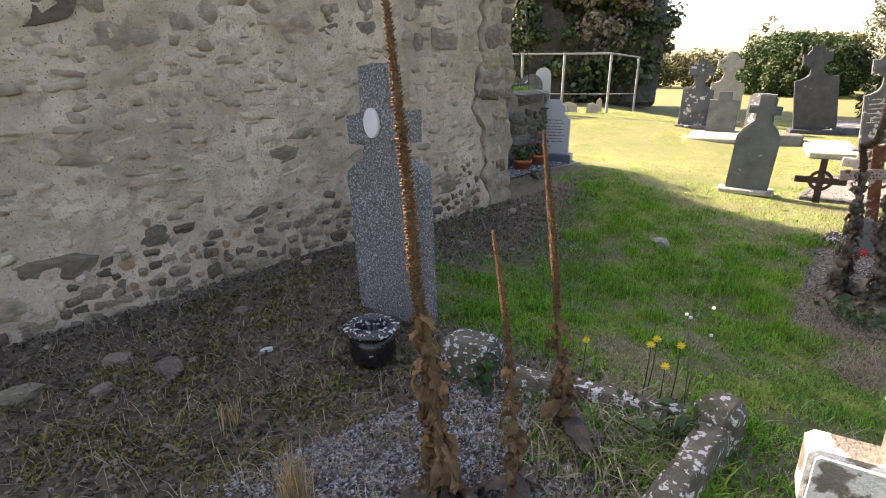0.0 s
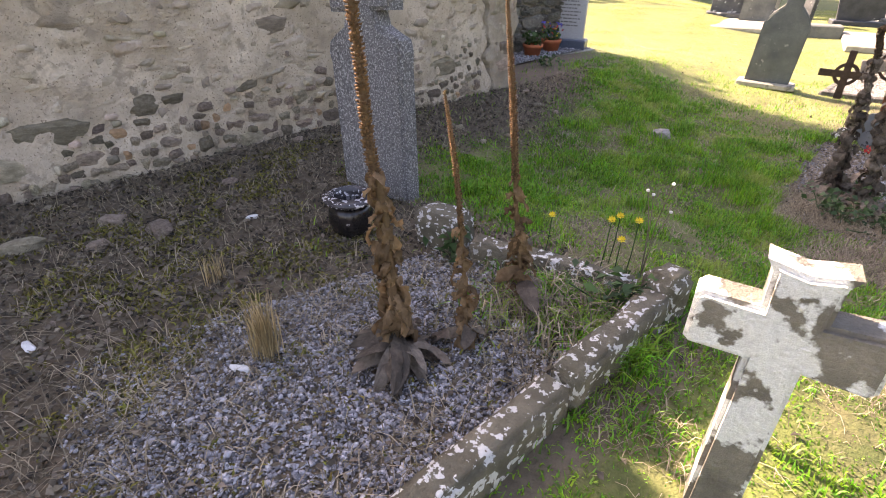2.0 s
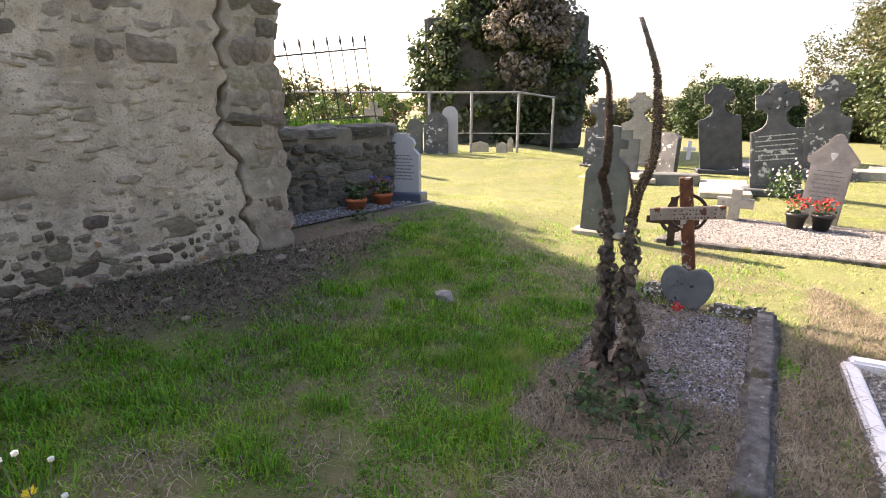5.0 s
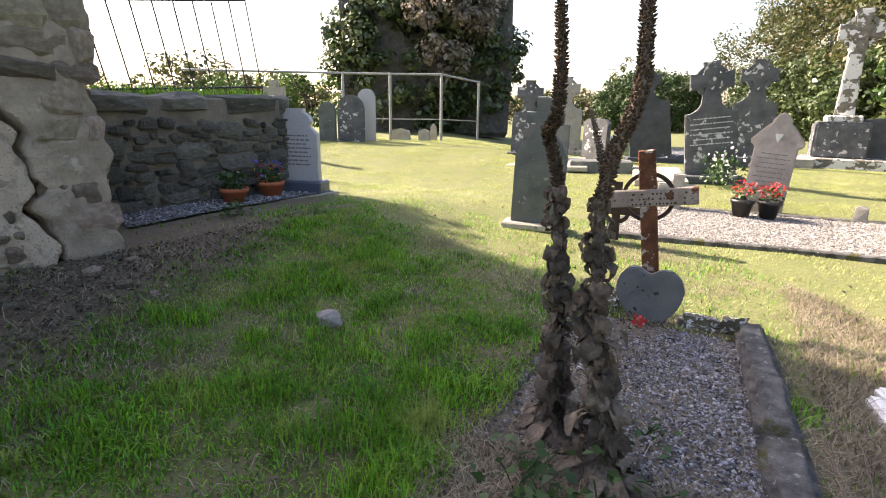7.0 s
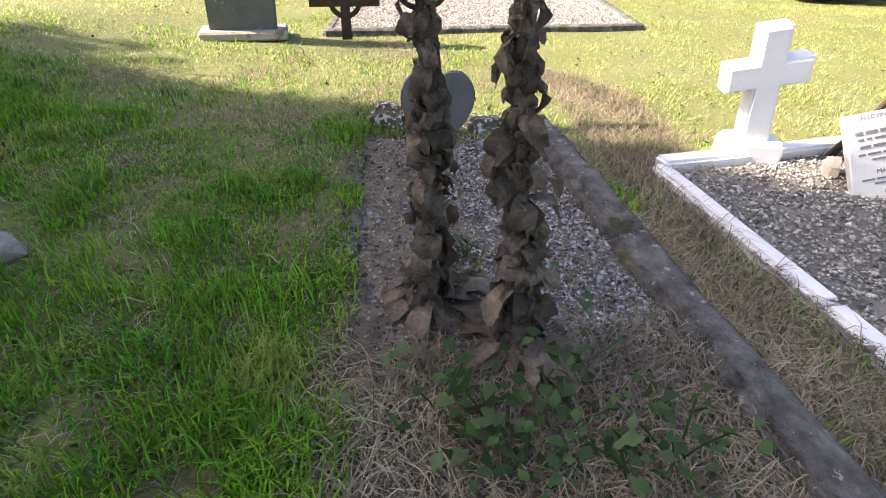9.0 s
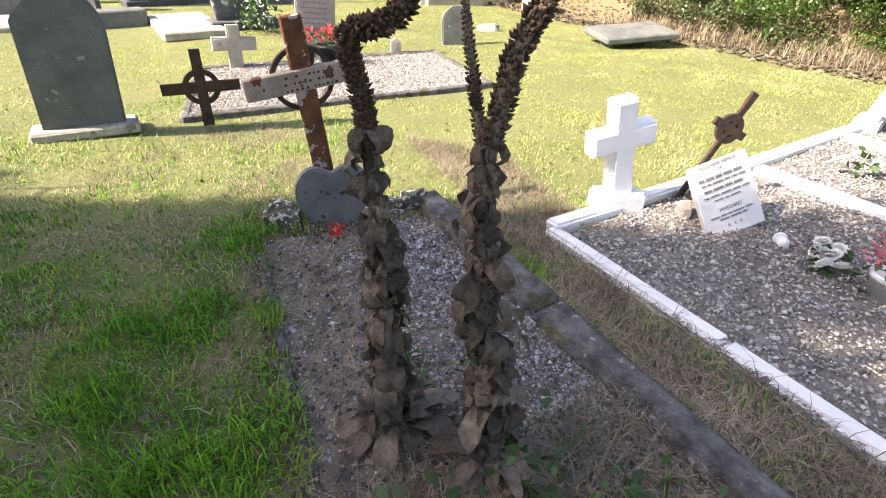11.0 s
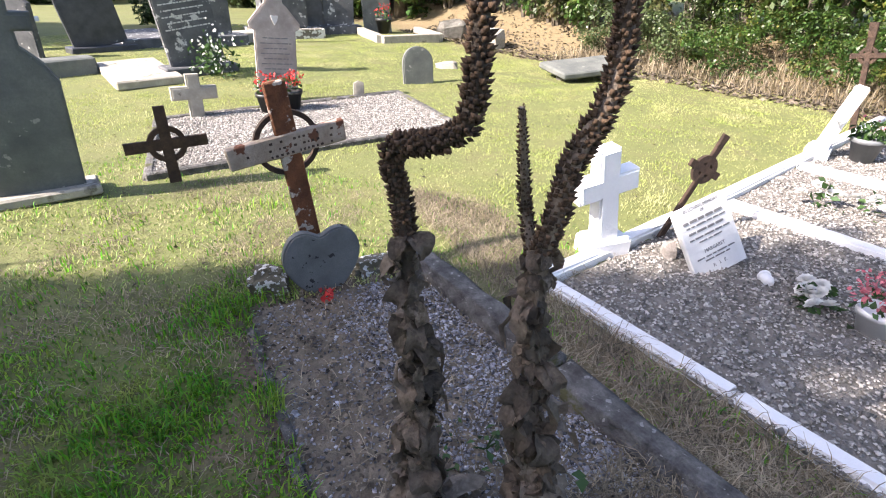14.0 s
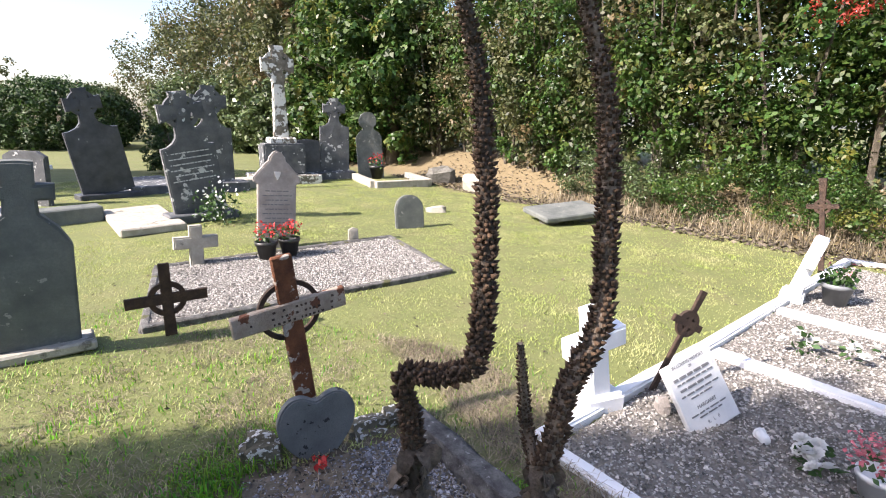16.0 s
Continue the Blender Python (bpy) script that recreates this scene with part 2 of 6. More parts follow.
M_PETYEL = surf("yellow_petal", (0.75, 0.55, 0.02), (0.85, 0.68, 0.04), 30, 0.6, 0, 60, trans=0.3)
M_FLOWLEAF = surf("flower_foliage", (0.03, 0.075, 0.02), (0.07, 0.14, 0.035), 12, 0.5, 0, 40, per="island", trans=0.35)
M_PLAQUE = surf("white_enamel_plaque", (0.62, 0.63, 0.64), (0.72, 0.72, 0.72), 5, 0.25, 0, 60)
M_BANK = surf("dry_bank_litter", (0.13, 0.09, 0.05), (0.28, 0.21, 0.12), 4, 0.95, 0.8, 40)
M_CRUMB = surf("brown_leaf_crumbs", (0.05, 0.041, 0.03), (0.21, 0.175, 0.13), 9, 0.95, 0, 40, per="island", spread=(0.25, 2.0), hue=0.02, trans=0.15)
M_LITTER = surf("leaf_litter", (0.05, 0.036, 0.022), (0.13, 0.095, 0.06), 6, 0.95, 0.9, 60, spots=(0.30, 0.27, 0.22), spot_scale=26, spot_at=0.70)


def ground_material():
    m = surf("lawn_soil", (0.05, 0.065, 0.017), (0.18, 0.205, 0.05), 1.6, 0.95, 0.9, 16, spots2=(0.14, 0.11, 0.06), spot2_scale=2.2, spot2_at=0.47, soft2=0.2, coords="World")
    N, L = m.node_tree.nodes, m.node_tree.links
    bs = N["Principled BSDF"]
    src = bs.inputs["Base Color"].links[0].from_socket
    # pale: lighter soil painted where the lawn lies in sun
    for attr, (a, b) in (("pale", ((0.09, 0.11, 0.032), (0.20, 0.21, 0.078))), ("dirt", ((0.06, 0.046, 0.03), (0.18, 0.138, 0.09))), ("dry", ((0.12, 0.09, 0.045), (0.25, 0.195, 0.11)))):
        at = N.new("ShaderNodeAttribute")
        at.attribute_name = attr
        nz = N.new("ShaderNodeTexNoise")
        nz.inputs["Scale"].default_value, nz.inputs["Detail"].default_value = 22, 6
        g = N.new("ShaderNodeNewGeometry")
        L.new(g.outputs["Position"], nz.inputs["Vector"])
        inner, outer = N.new("ShaderNodeMix"), N.new("ShaderNodeMix")
        inner.data_type = outer.data_type = "RGBA"
        inner.inputs[6].default_value, inner.inputs[7].default_value = (*a, 1), (*b, 1)
        L.new(nz.outputs["Fac"], inner.inputs[0])
        L.new(at.outputs["Fac"], outer.inputs[0])
        L.new(src, outer.inputs[6])
        L.new(inner.outputs[2], outer.inputs[7])
        src = outer.outputs[2]
    L.new(src, bs.inputs["Base Color"])
    return m


# ---- mesh helpers ----
rng = np.random.default_rng(7)


def link_bm(name, bm, material, parent=None, label="", smooth=False):
    me = bpy.data.meshes.new(name)
    bmesh.ops.recalc_face_normals(bm, faces=bm.faces[:])
    bm.to_mesh(me)
    bm.free()
    if material:
        me.materials.append(material)
    if smooth:
        for p in me.polygons:
            p.use_smooth = True
    ob = new(name, me)
    ob.parent = parent
    if label:
        ob["label"] = label
    return ob


def part(name, bm, material, parent, label="", smooth=False):
    return link_bm(name, bm, material, parent, label, smooth)


def link_np(name, verts, faces, material, parent=None, smooth=False):
    me = bpy.data.meshes.new(name)
    verts, faces = np.asarray(verts, dtype=np.float32), np.asarray(faces, dtype=np.int32)
    k = faces.shape[1]
    me.vertices.add(len(verts))
    me.vertices.foreach_set("co", verts.ravel())
    me.loops.add(faces.size)
    me.loops.foreach_set("vertex_index", faces.ravel())
    me.polygons.add(len(faces))
    me.polygons.foreach_set("loop_start", np.arange(0, faces.size, k, dtype=np.int32))
    me.polygons.foreach_set("loop_total", np.full(len(faces), k, dtype=np.int32))
    me.update(calc_edges=True)
    me.validate()
    if material:
        me.materials.append(material)
    if smooth:
        me.polygons.foreach_set("use_smooth", np.ones(len(faces), dtype=bool))
    ob = new(name, me)
    ob.parent = parent
    return ob


def thing(name, m, label, category, group="", kind=""):
    e = new(name)
    e.empty_display_size = 0.1
    e.matrix_world = m
    return tagged(e, label, category, group, kind)


def rough_up(bm, amount, freq=6.0, seed=0.0):
    off = Vector((seed * 3.1, seed * 1.7, seed * 2.3))
    for v in bm.verts:
        v.co += Vector(noise.noise_vector(v.co * freq + off)) * amount


def box_bm(sx, sy, sz, bevel=0.0, z0=0.0, seg=1, cuts=0, rough=0.0, seed=0.0):
    """A box centred in plan and standing on z0, with bevelled, worn edges."""
    bm = bmesh.new()
    bmesh.ops.create_cube(bm, size=1.0)
    for v in bm.verts:
        v.co = Vector((v.co.x * sx, v.co.y * sy, (v.co.z + 0.5) * sz + z0))
    if bevel:
        bmesh.ops.bevel(bm, geom=bm.edges[:], offset=bevel, segments=seg, affect="EDGES", clamp_overlap=True)
    if cuts:
        bmesh.ops.subdivide_edges(bm, edges=[e for e in bm.edges if e.calc_length() > 0.06], cuts=cuts, use_grid_fill=True)
    if rough:
        rough_up(bm, rough, 9.0, seed)
    return bm


def merge(dst, src, m=None):
    me = bpy.data.meshes.new("tmp")
    if m is not None:
        src.transform(m)
    src.to_mesh(me)
    src.free()
    dst.from_mesh(me)
    bpy.data.meshes.remove(me)


def plate_bm(outline, thick, bevel=0.012, rough=0.0, seed=0.0):
    """An outline in x and z, made solid along y."""
    bm = bmesh.new()
    f = bm.faces.new([bm.verts.new((x, -thick / 2, z)) for x, z in outline])
    r = bmesh.ops.extrude_face_region(bm, geom=[f])
    for v in (g for g in r["geom"] if isinstance(g, bmesh.types.BMVert)):
        v.co.y += thick
    bmesh.ops.recalc_face_normals(bm, faces=bm.faces[:])
    if bevel:
        edges = [e for e in bm.edges if abs(e.verts[0].co.y - e.verts[1].co.y) < 1e-6]
        bmesh.ops.bevel(bm, geom=edges, offset=bevel, segments=2, affect="EDGES", clamp_overlap=True)
    if rough:
        rough_up(bm, rough, 8.0, seed)
    return bm


def mirror(half):
    """A closed outline from its right half, listed from the foot up."""
    return [(x, z) for x, z in half] + [(-x, z) for x, z in reversed(half) if x > 1e-6]


def arc(cx, cz, r, a0, a1, n=8):
    return [(cx + r * math.cos(radians(a0 + (a1 - a0) * i / n)), cz + r * math.sin(radians(a0 + (a1 - a0) * i / n))) for i in range(n + 1)]


def tube_bm(points, radii, sides=8, cap=True):
    bm = bmesh.new()
    pts = [Vector(p) for p in points]
    rings = []
    for i, p in enumerate(pts):
        d = (pts[min(i + 1, len(pts) - 1)] - pts[max(i - 1, 0)]).normalized()
        a = d.orthogonal().normalized() if abs(d.z) < 0.95 else Vector((1, 0, 0))
        a = (a - d * a.dot(d)).normalized()
        if i and rings:
            a = (prev - d * prev.dot(d)).normalized()
        prev = a
        b = d.cross(a)
        r = radii[i] if isinstance(radii, (list, tuple)) else radii
        rings.append([bm.verts.new(p + (a * math.cos(2 * math.pi * k / sides) + b * math.sin(2 * math.pi * k / sides)) * r) for k in range(sides)])
    for u, v in zip(rings, rings[1:]):
        for k in range(sides):
            bm.faces.new((u[k], u[(k + 1) % sides], v[(k + 1) % sides], v[k]))
    if cap:
        bm.faces.new(rings[0][::-1])
        bm.faces.new(rings[-1])
    return bm


def lathe_bm(profile, sides=20):
    bm = bmesh.new()
    rings = [[bm.verts.new((r * math.cos(2 * math.pi * k / sides), r * math.sin(2 * math.pi * k / sides), z)) for k in range(sides)] for r, z in profile]
    for u, v in zip(rings, rings[1:]):
        for k in range(sides):
            bm.faces.new((u[k], u[(k + 1) % sides], v[(k + 1) % sides], v[k]))
    bm.faces.new(rings[0][::-1])
    bm.faces.new(rings[-1])
    return bm


def smooth_step(a, b, x):
    t = np.clip((x - a) / (b - a), 0, 1)
    return t * t * (3 - 2 * t)


# ---- plan ----
WN = np.array((0.776, -0.631))     # the long wall's outward normal in plan
WS = np.array((0.631, 0.776))      # along the long wall, towards its broken end
WO = np.array((0.56, 5.47))        # foot of the broken end


def wall_ns(x, y):
    dx, dy = x - WO[0], y - WO[1]
    return dx * WN[0] + dy * WN[1], dx * WS[0] + dy * WS[1]


def ground_z(x, y):
    """Height of the ground."""
    x, y = np.asarray(x, dtype=float), np.asarray(y, dtype=float)
    n, s = wall_ns(x, y)
    a = 0.26 * np.exp(-(np.maximum(n, 0) / 1.0) ** 2) * smooth_step(6, 2, s)
    b = 0.28 * smooth_step(-0.9, -2.7, s) * smooth_step(6.5, 2.9, n)
    lift = 1 - (1 - a / 0.3) * (1 - b / 0.3)
    z = 0.0 + 0.3 * lift
    z = z + 0.42 * smooth_step(9.0, 14.5, y) * smooth_step(7.5, 4.0, x)
    z = z + 0.12 * smooth_step(6.5, 10.0, y) * smooth_step(5.0, 8.0, x)
    m = 0.887 * x - 0.46 * y - 8.2
    z = z + 0.75 * smooth_step(0.2, 2.6, m)
    return z + 0.012 * np.sin(2.3 * x + 1.1 * y) * np.cos(1.7 * y - 0.8 * x)


def gz(x, y):
    return float(ground_z(x, y))


def wall_pose(s, n=0.0, z=0.0):
    """A frame on the wall: x along it, -y outwards, z up."""
    p = WO + WS * s + WN * n
    return pose(p[0], p[1], z, 0, 0, math.degrees(math.atan2(WS[1], WS[0])))


AX = np.array((0.57, 0.82)) / math.hypot(0.57, 0.82)      # along the second grave
AC = np.array((AX[1], -AX[0]))                            # across it
YAW = math.degrees(math.atan2(AC[1], AC[0]))


def plot2(u, v):
    return AX * u + AC * v


def in_quad(x, y, quad, grow=0.0):
    """True inside a convex quadrilateral, given anticlockwise."""
    ok = np.ones(np.shape(x), dtype=bool)
    for (ax, ay), (bx, by) in zip(quad, quad[1:] + quad[:1]):
        l = math.hypot(bx - ax, by - ay)
        ok &= ((bx - ax) * (y - ay) - (by - ay) * (x - ax)) / l > -grow
    return ok


Q1 = [(-0.27, -0.04), (1.17, 1.51), (0.38, 2.05), (-0.97, 0.96)]
Q2 = [tuple(plot2(3.85, 1.20)), tuple(plot2(5.98, 1.08)), tuple(plot2(5.98, 0.16)), tuple(plot2(3.85, 0.16))]
QG = [(4.46, 6.75), (6.98, 5.39), (8.08, 6.80), (5.60, 8.16)]
QW = [(3.3, 1.75), (7.55, -0.4), (9.4, 1.4), (4.4, 3.66)]
QBED = [(0.35, 6.1), (1.75, 7.95), (1.5, 8.3), (-0.5, 7.6)]

def dirt_mask(x, y):
    """1 on the bare soil by the wall and round the first grave, 0 on the lawn."""
    n, s = wall_ns(x, y)
    wob = 0.35 * np.sin(x * 2.1 + y) * np.cos(y * 2.7)
    d = smooth_step(1.3, 0.6, n + wob * 0.6 + 0.5 * np.clip(s + 0.4, 0, 2.5)) * smooth_step(3.0, 2.0, s)
    left = 0.758 * (x - 1.17) - 0.652 * (y - 1.46)        # beyond the near kerb of the first grave
    return np.maximum(d, smooth_step(-2.45, -2.75, s + 0.3 * wob) * smooth_step(0.02, -0.06, left))


def cells(x, y, size, seed):
    """Smooth random patches, 0 to 1, about one size across."""
    tab = np.random.default_rng(seed).random((64, 64))
    u, v = np.asarray(x) / size, np.asarray(y) / size
    i, j = np.floor(u).astype(int), np.floor(v).astype(int)
    f, g = u - i, v - j
    f, g = f * f * (3 - 2 * f), g * g * (3 - 2 * g)
    at = lambda a, c: tab[a % 64, c % 64]
    return (at(i, j) * (1 - f) + at(i + 1, j) * f) * (1 - g) + (at(i, j + 1) * (1 - f) + at(i + 1, j + 1) * f) * g


def sunlit_share(x, y):
    """0 in the tree's shade, 1 beyond it: sunlight painted into the drier lawn's colour."""
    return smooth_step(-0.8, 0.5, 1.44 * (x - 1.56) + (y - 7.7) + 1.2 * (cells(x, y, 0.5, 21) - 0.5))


def gap_mask(x, y):
    """1 on the worn strip between the second grave and the white kerbs."""
    return smooth_step(0.42, 0.18, np.abs((x - 4.15) * 0.82 - (y - 3.35) * 0.57 + 0.0)) * smooth_step(0.45, -0.05, (x - 4.15) * 0.57 + (y - 3.35) * 0.82) * smooth_step(-2.2, -1.6, (x - 4.15) * 0.57 + (y - 3.35) * 0.82)


# ---- ground ----
def build_ground():
    xs = np.concatenate([np.linspace(-400, -22, 12), np.linspace(-20, -4, 17), np.linspace(-3.9, 12, 160), np.linspace(12.3, 34, 44), np.linspace(40, 400, 12)])
    ys = np.concatenate([np.linspace(-400, -22, 12), np.linspace(-20, -3, 18), np.linspace(-2.9, 12, 150), np.linspace(12.3, 40, 56), np.linspace(46, 400, 12)])
    X, Y = np.meshgrid(xs, ys)
    Z = ground_z(X, Y)
    Z = Z - 0.035 * in_quad(X, Y, Q2) - 0.03 * in_quad(X, Y, QW)
    far = np.hypot(X - 5, Y - 6)
    Z = np.where(far > 45, Z * 0 + 0.3, Z)
    h, w = X.shape
    idx = np.arange(h * w).reshape(h, w)
    faces = np.stack([idx[:-1, :-1], idx[:-1, 1:], idx[1:, 1:], idx[1:, :-1]], -1).reshape(-1, 4)
    ob = link_np("ground", np.stack([X, Y, Z], -1).reshape(-1, 3), faces, ground_material(), smooth=True)
    tagged(ob, "sloping churchyard lawn with worn brown soil by the wall", "ground", kind="structure")
    n, s = wall_ns(X, Y)
    wob = 0.35 * np.sin(X * 2.1 + Y) * np.cos(Y * 2.7)
    dirt = dirt_mask(X, Y)
    dirt = np.maximum(dirt, in_quad(X, Y, Q1, 0.25) * 1.0)
    dirt = np.maximum(dirt, in_quad(X, Y, Q2, 0.12) * 1.0)
    m = 0.887 * X - 0.46 * Y - 8.2
    dry = np.maximum(0.9 * gap_mask(X, Y), smooth_step(-0.9, 0.4, m + wob) * smooth_step(4.5, 3.0, m))
    # soil lightened past the edge of the tree's shade
    for name, val in (("pale", 0.7 * sunlit_share(X, Y)), ("dirt", dirt), ("dry", dry)):
        at = ob.data.attributes.new(name, "FLOAT", "POINT")
        at.data.foreach_set("value", val.astype(np.float32).ravel())


build_ground()

# ---- the long ruined wall ----
def crack_s(z):
    """Where the crack near the wall's end runs, as a place along the wall."""
    return -0.40 + 0.07 * np.sin(z * 3.1 + 0.4) + 0.05 * np.sin(z * 8.3) + 0.03 * np.sin(z * 19) + 0.018 * np.sin(z * 37 + 1) - 0.05 * z


def relief(s, z, seed=0.0):
    out = np.empty(s.shape)
    for i in np.ndindex(s.shape):
        p = Vector((s[i] * 1.0, z[i] * 1.0, seed))
        out[i] = 0.035 * noise.noise(p * 1.7) + 0.016 * noise.noise(p * 5.5) + 0.022 * noise.noise(p * 15.0)
    return out


def face_grid(u0, u1, z0, z1, nu, nz, n_front, n_back, material, name, parent, seed):
    """A slab of masonry between two curves along the wall, with an uneven face."""
    zz = np.linspace(z0, z1, nz)
    uu = np.linspace(0, 1, nu)
    U, Z = np.meshgrid(uu, zz)
    S = np.array([u0(z) + (u1(z) - u0(z)) * uu for z in zz])
    D = relief(S, Z, seed) + 0.05 * np.clip((0.75 - Z) / 0.6, 0, 1)
    front = np.stack([WO[0] + WS[0] * S + WN[0] * (n_front + D), WO[1] + WS[1] * S + WN[1] * (n_front + D), Z], -1)
    back = np.stack([WO[0] + WS[0] * S + WN[0] * n_back, WO[1] + WS[1] * S + WN[1] * n_back, Z], -1)
    k = nu * nz
    idx = np.arange(k).reshape(nz, nu)
    q = lambda a, b, c, d: np.stack([a, b, c, d], -1).reshape(-1, 4)
    f = [q(idx[:-1, :-1], idx[:-1, 1:], idx[1:, 1:], idx[1:, :-1]), q(idx[:-1, :-1] + k, idx[1:, :-1] + k, idx[1:, 1:] + k, idx[:-1, 1:] + k)]
    f.append(q(idx[:-1, 0], idx[1:, 0], idx[1:, 0] + k, idx[:-1, 0] + k))
    f.append(q(idx[:-1, -1], idx[:-1, -1] + k, idx[1:, -1] + k, idx[1:, -1]))
    f.append(q(idx[-1, :-1], idx[-1, 1:], idx[-1, 1:] + k, idx[-1, :-1] + k))
    ob = link_np(name, np.concatenate([front.reshape(-1, 3), back.reshape(-1, 3)]), np.concatenate(f), material, parent)
    return ob


WALL_TOP = 2.7
wall_long = face_grid(lambda z: -11.0, crack_s, 0.0, WALL_TOP, 300, 74, 0.0, -0.75, M_HARL, "wall_long", None, 0.0)
tagged(wall_long, "ruined stone wall with crumbling lime render over rubble", "wall", kind="structure")
wall_core = face_grid(lambda z: -1.6, lambda z: -0.04, 0.0, WALL_TOP - 0.06, 24, 40, -0.48, -0.70, M_MORTAR, "wall_core", wall_long, 3.0)
wall_pier = face_grid(lambda z: crack_s(z) + 0.05 + 0.02 * np.sin(z * 13) + 0.015 * np.sin(z * 29), lambda z: 0.02 + 0.025 * np.sin(z * 9) + 0.02 * np.sin(z * 23), 0.0, WALL_TOP - 0.1, 22, 74, 0.0, -0.72, M_PIER, "wall_pier", wall_long, 0.0)


def stone_mesh(name, seed, flat=0.5, mat=None):
    """An uneven stone about one unit across, flattened along y."""
    bm = bmesh.new()
    bmesh.ops.create_cube(bm, size=1.0)
    bmesh.ops.bevel(bm, geom=bm.edges[:], offset=0.22, segments=1, affect="EDGES")
    for v in bm.verts:
        v.co += Vector(noise.noise_vector(v.co * 1.9 + Vector((seed * 7.7, seed, 0)))) * 0.27
        v.co.y *= flat
    bmesh.ops.recalc_face_normals(bm, faces=bm.faces[:])
    me = bpy.data.meshes.new(name)
    bm.to_mesh(me)
    bm.free()
    me.materials.append(mat)
    return me


RUB = [stone_mesh("stone", i, 0.6, M_RUBBLE) for i in range(8)]
RUBH = [stone_mesh("stone", i + 80, 0.6, M_HARL) for i in range(4)]
RUBO = [stone_mesh("stone", i + 60, 0.6, M_ORANGE) for i in range(3)]
RUBD = [stone_mesh("stone", i + 20, 0.6, M_DARKRUB) for i in range(8)]


def set_stone(meshes, parent, m, size):
    ob = new("stone", meshes[int(rng.integers(len(meshes)))])
    ob.parent = parent
    ob.matrix_world = m @ Matrix.Diagonal((*size, 1))
    return ob


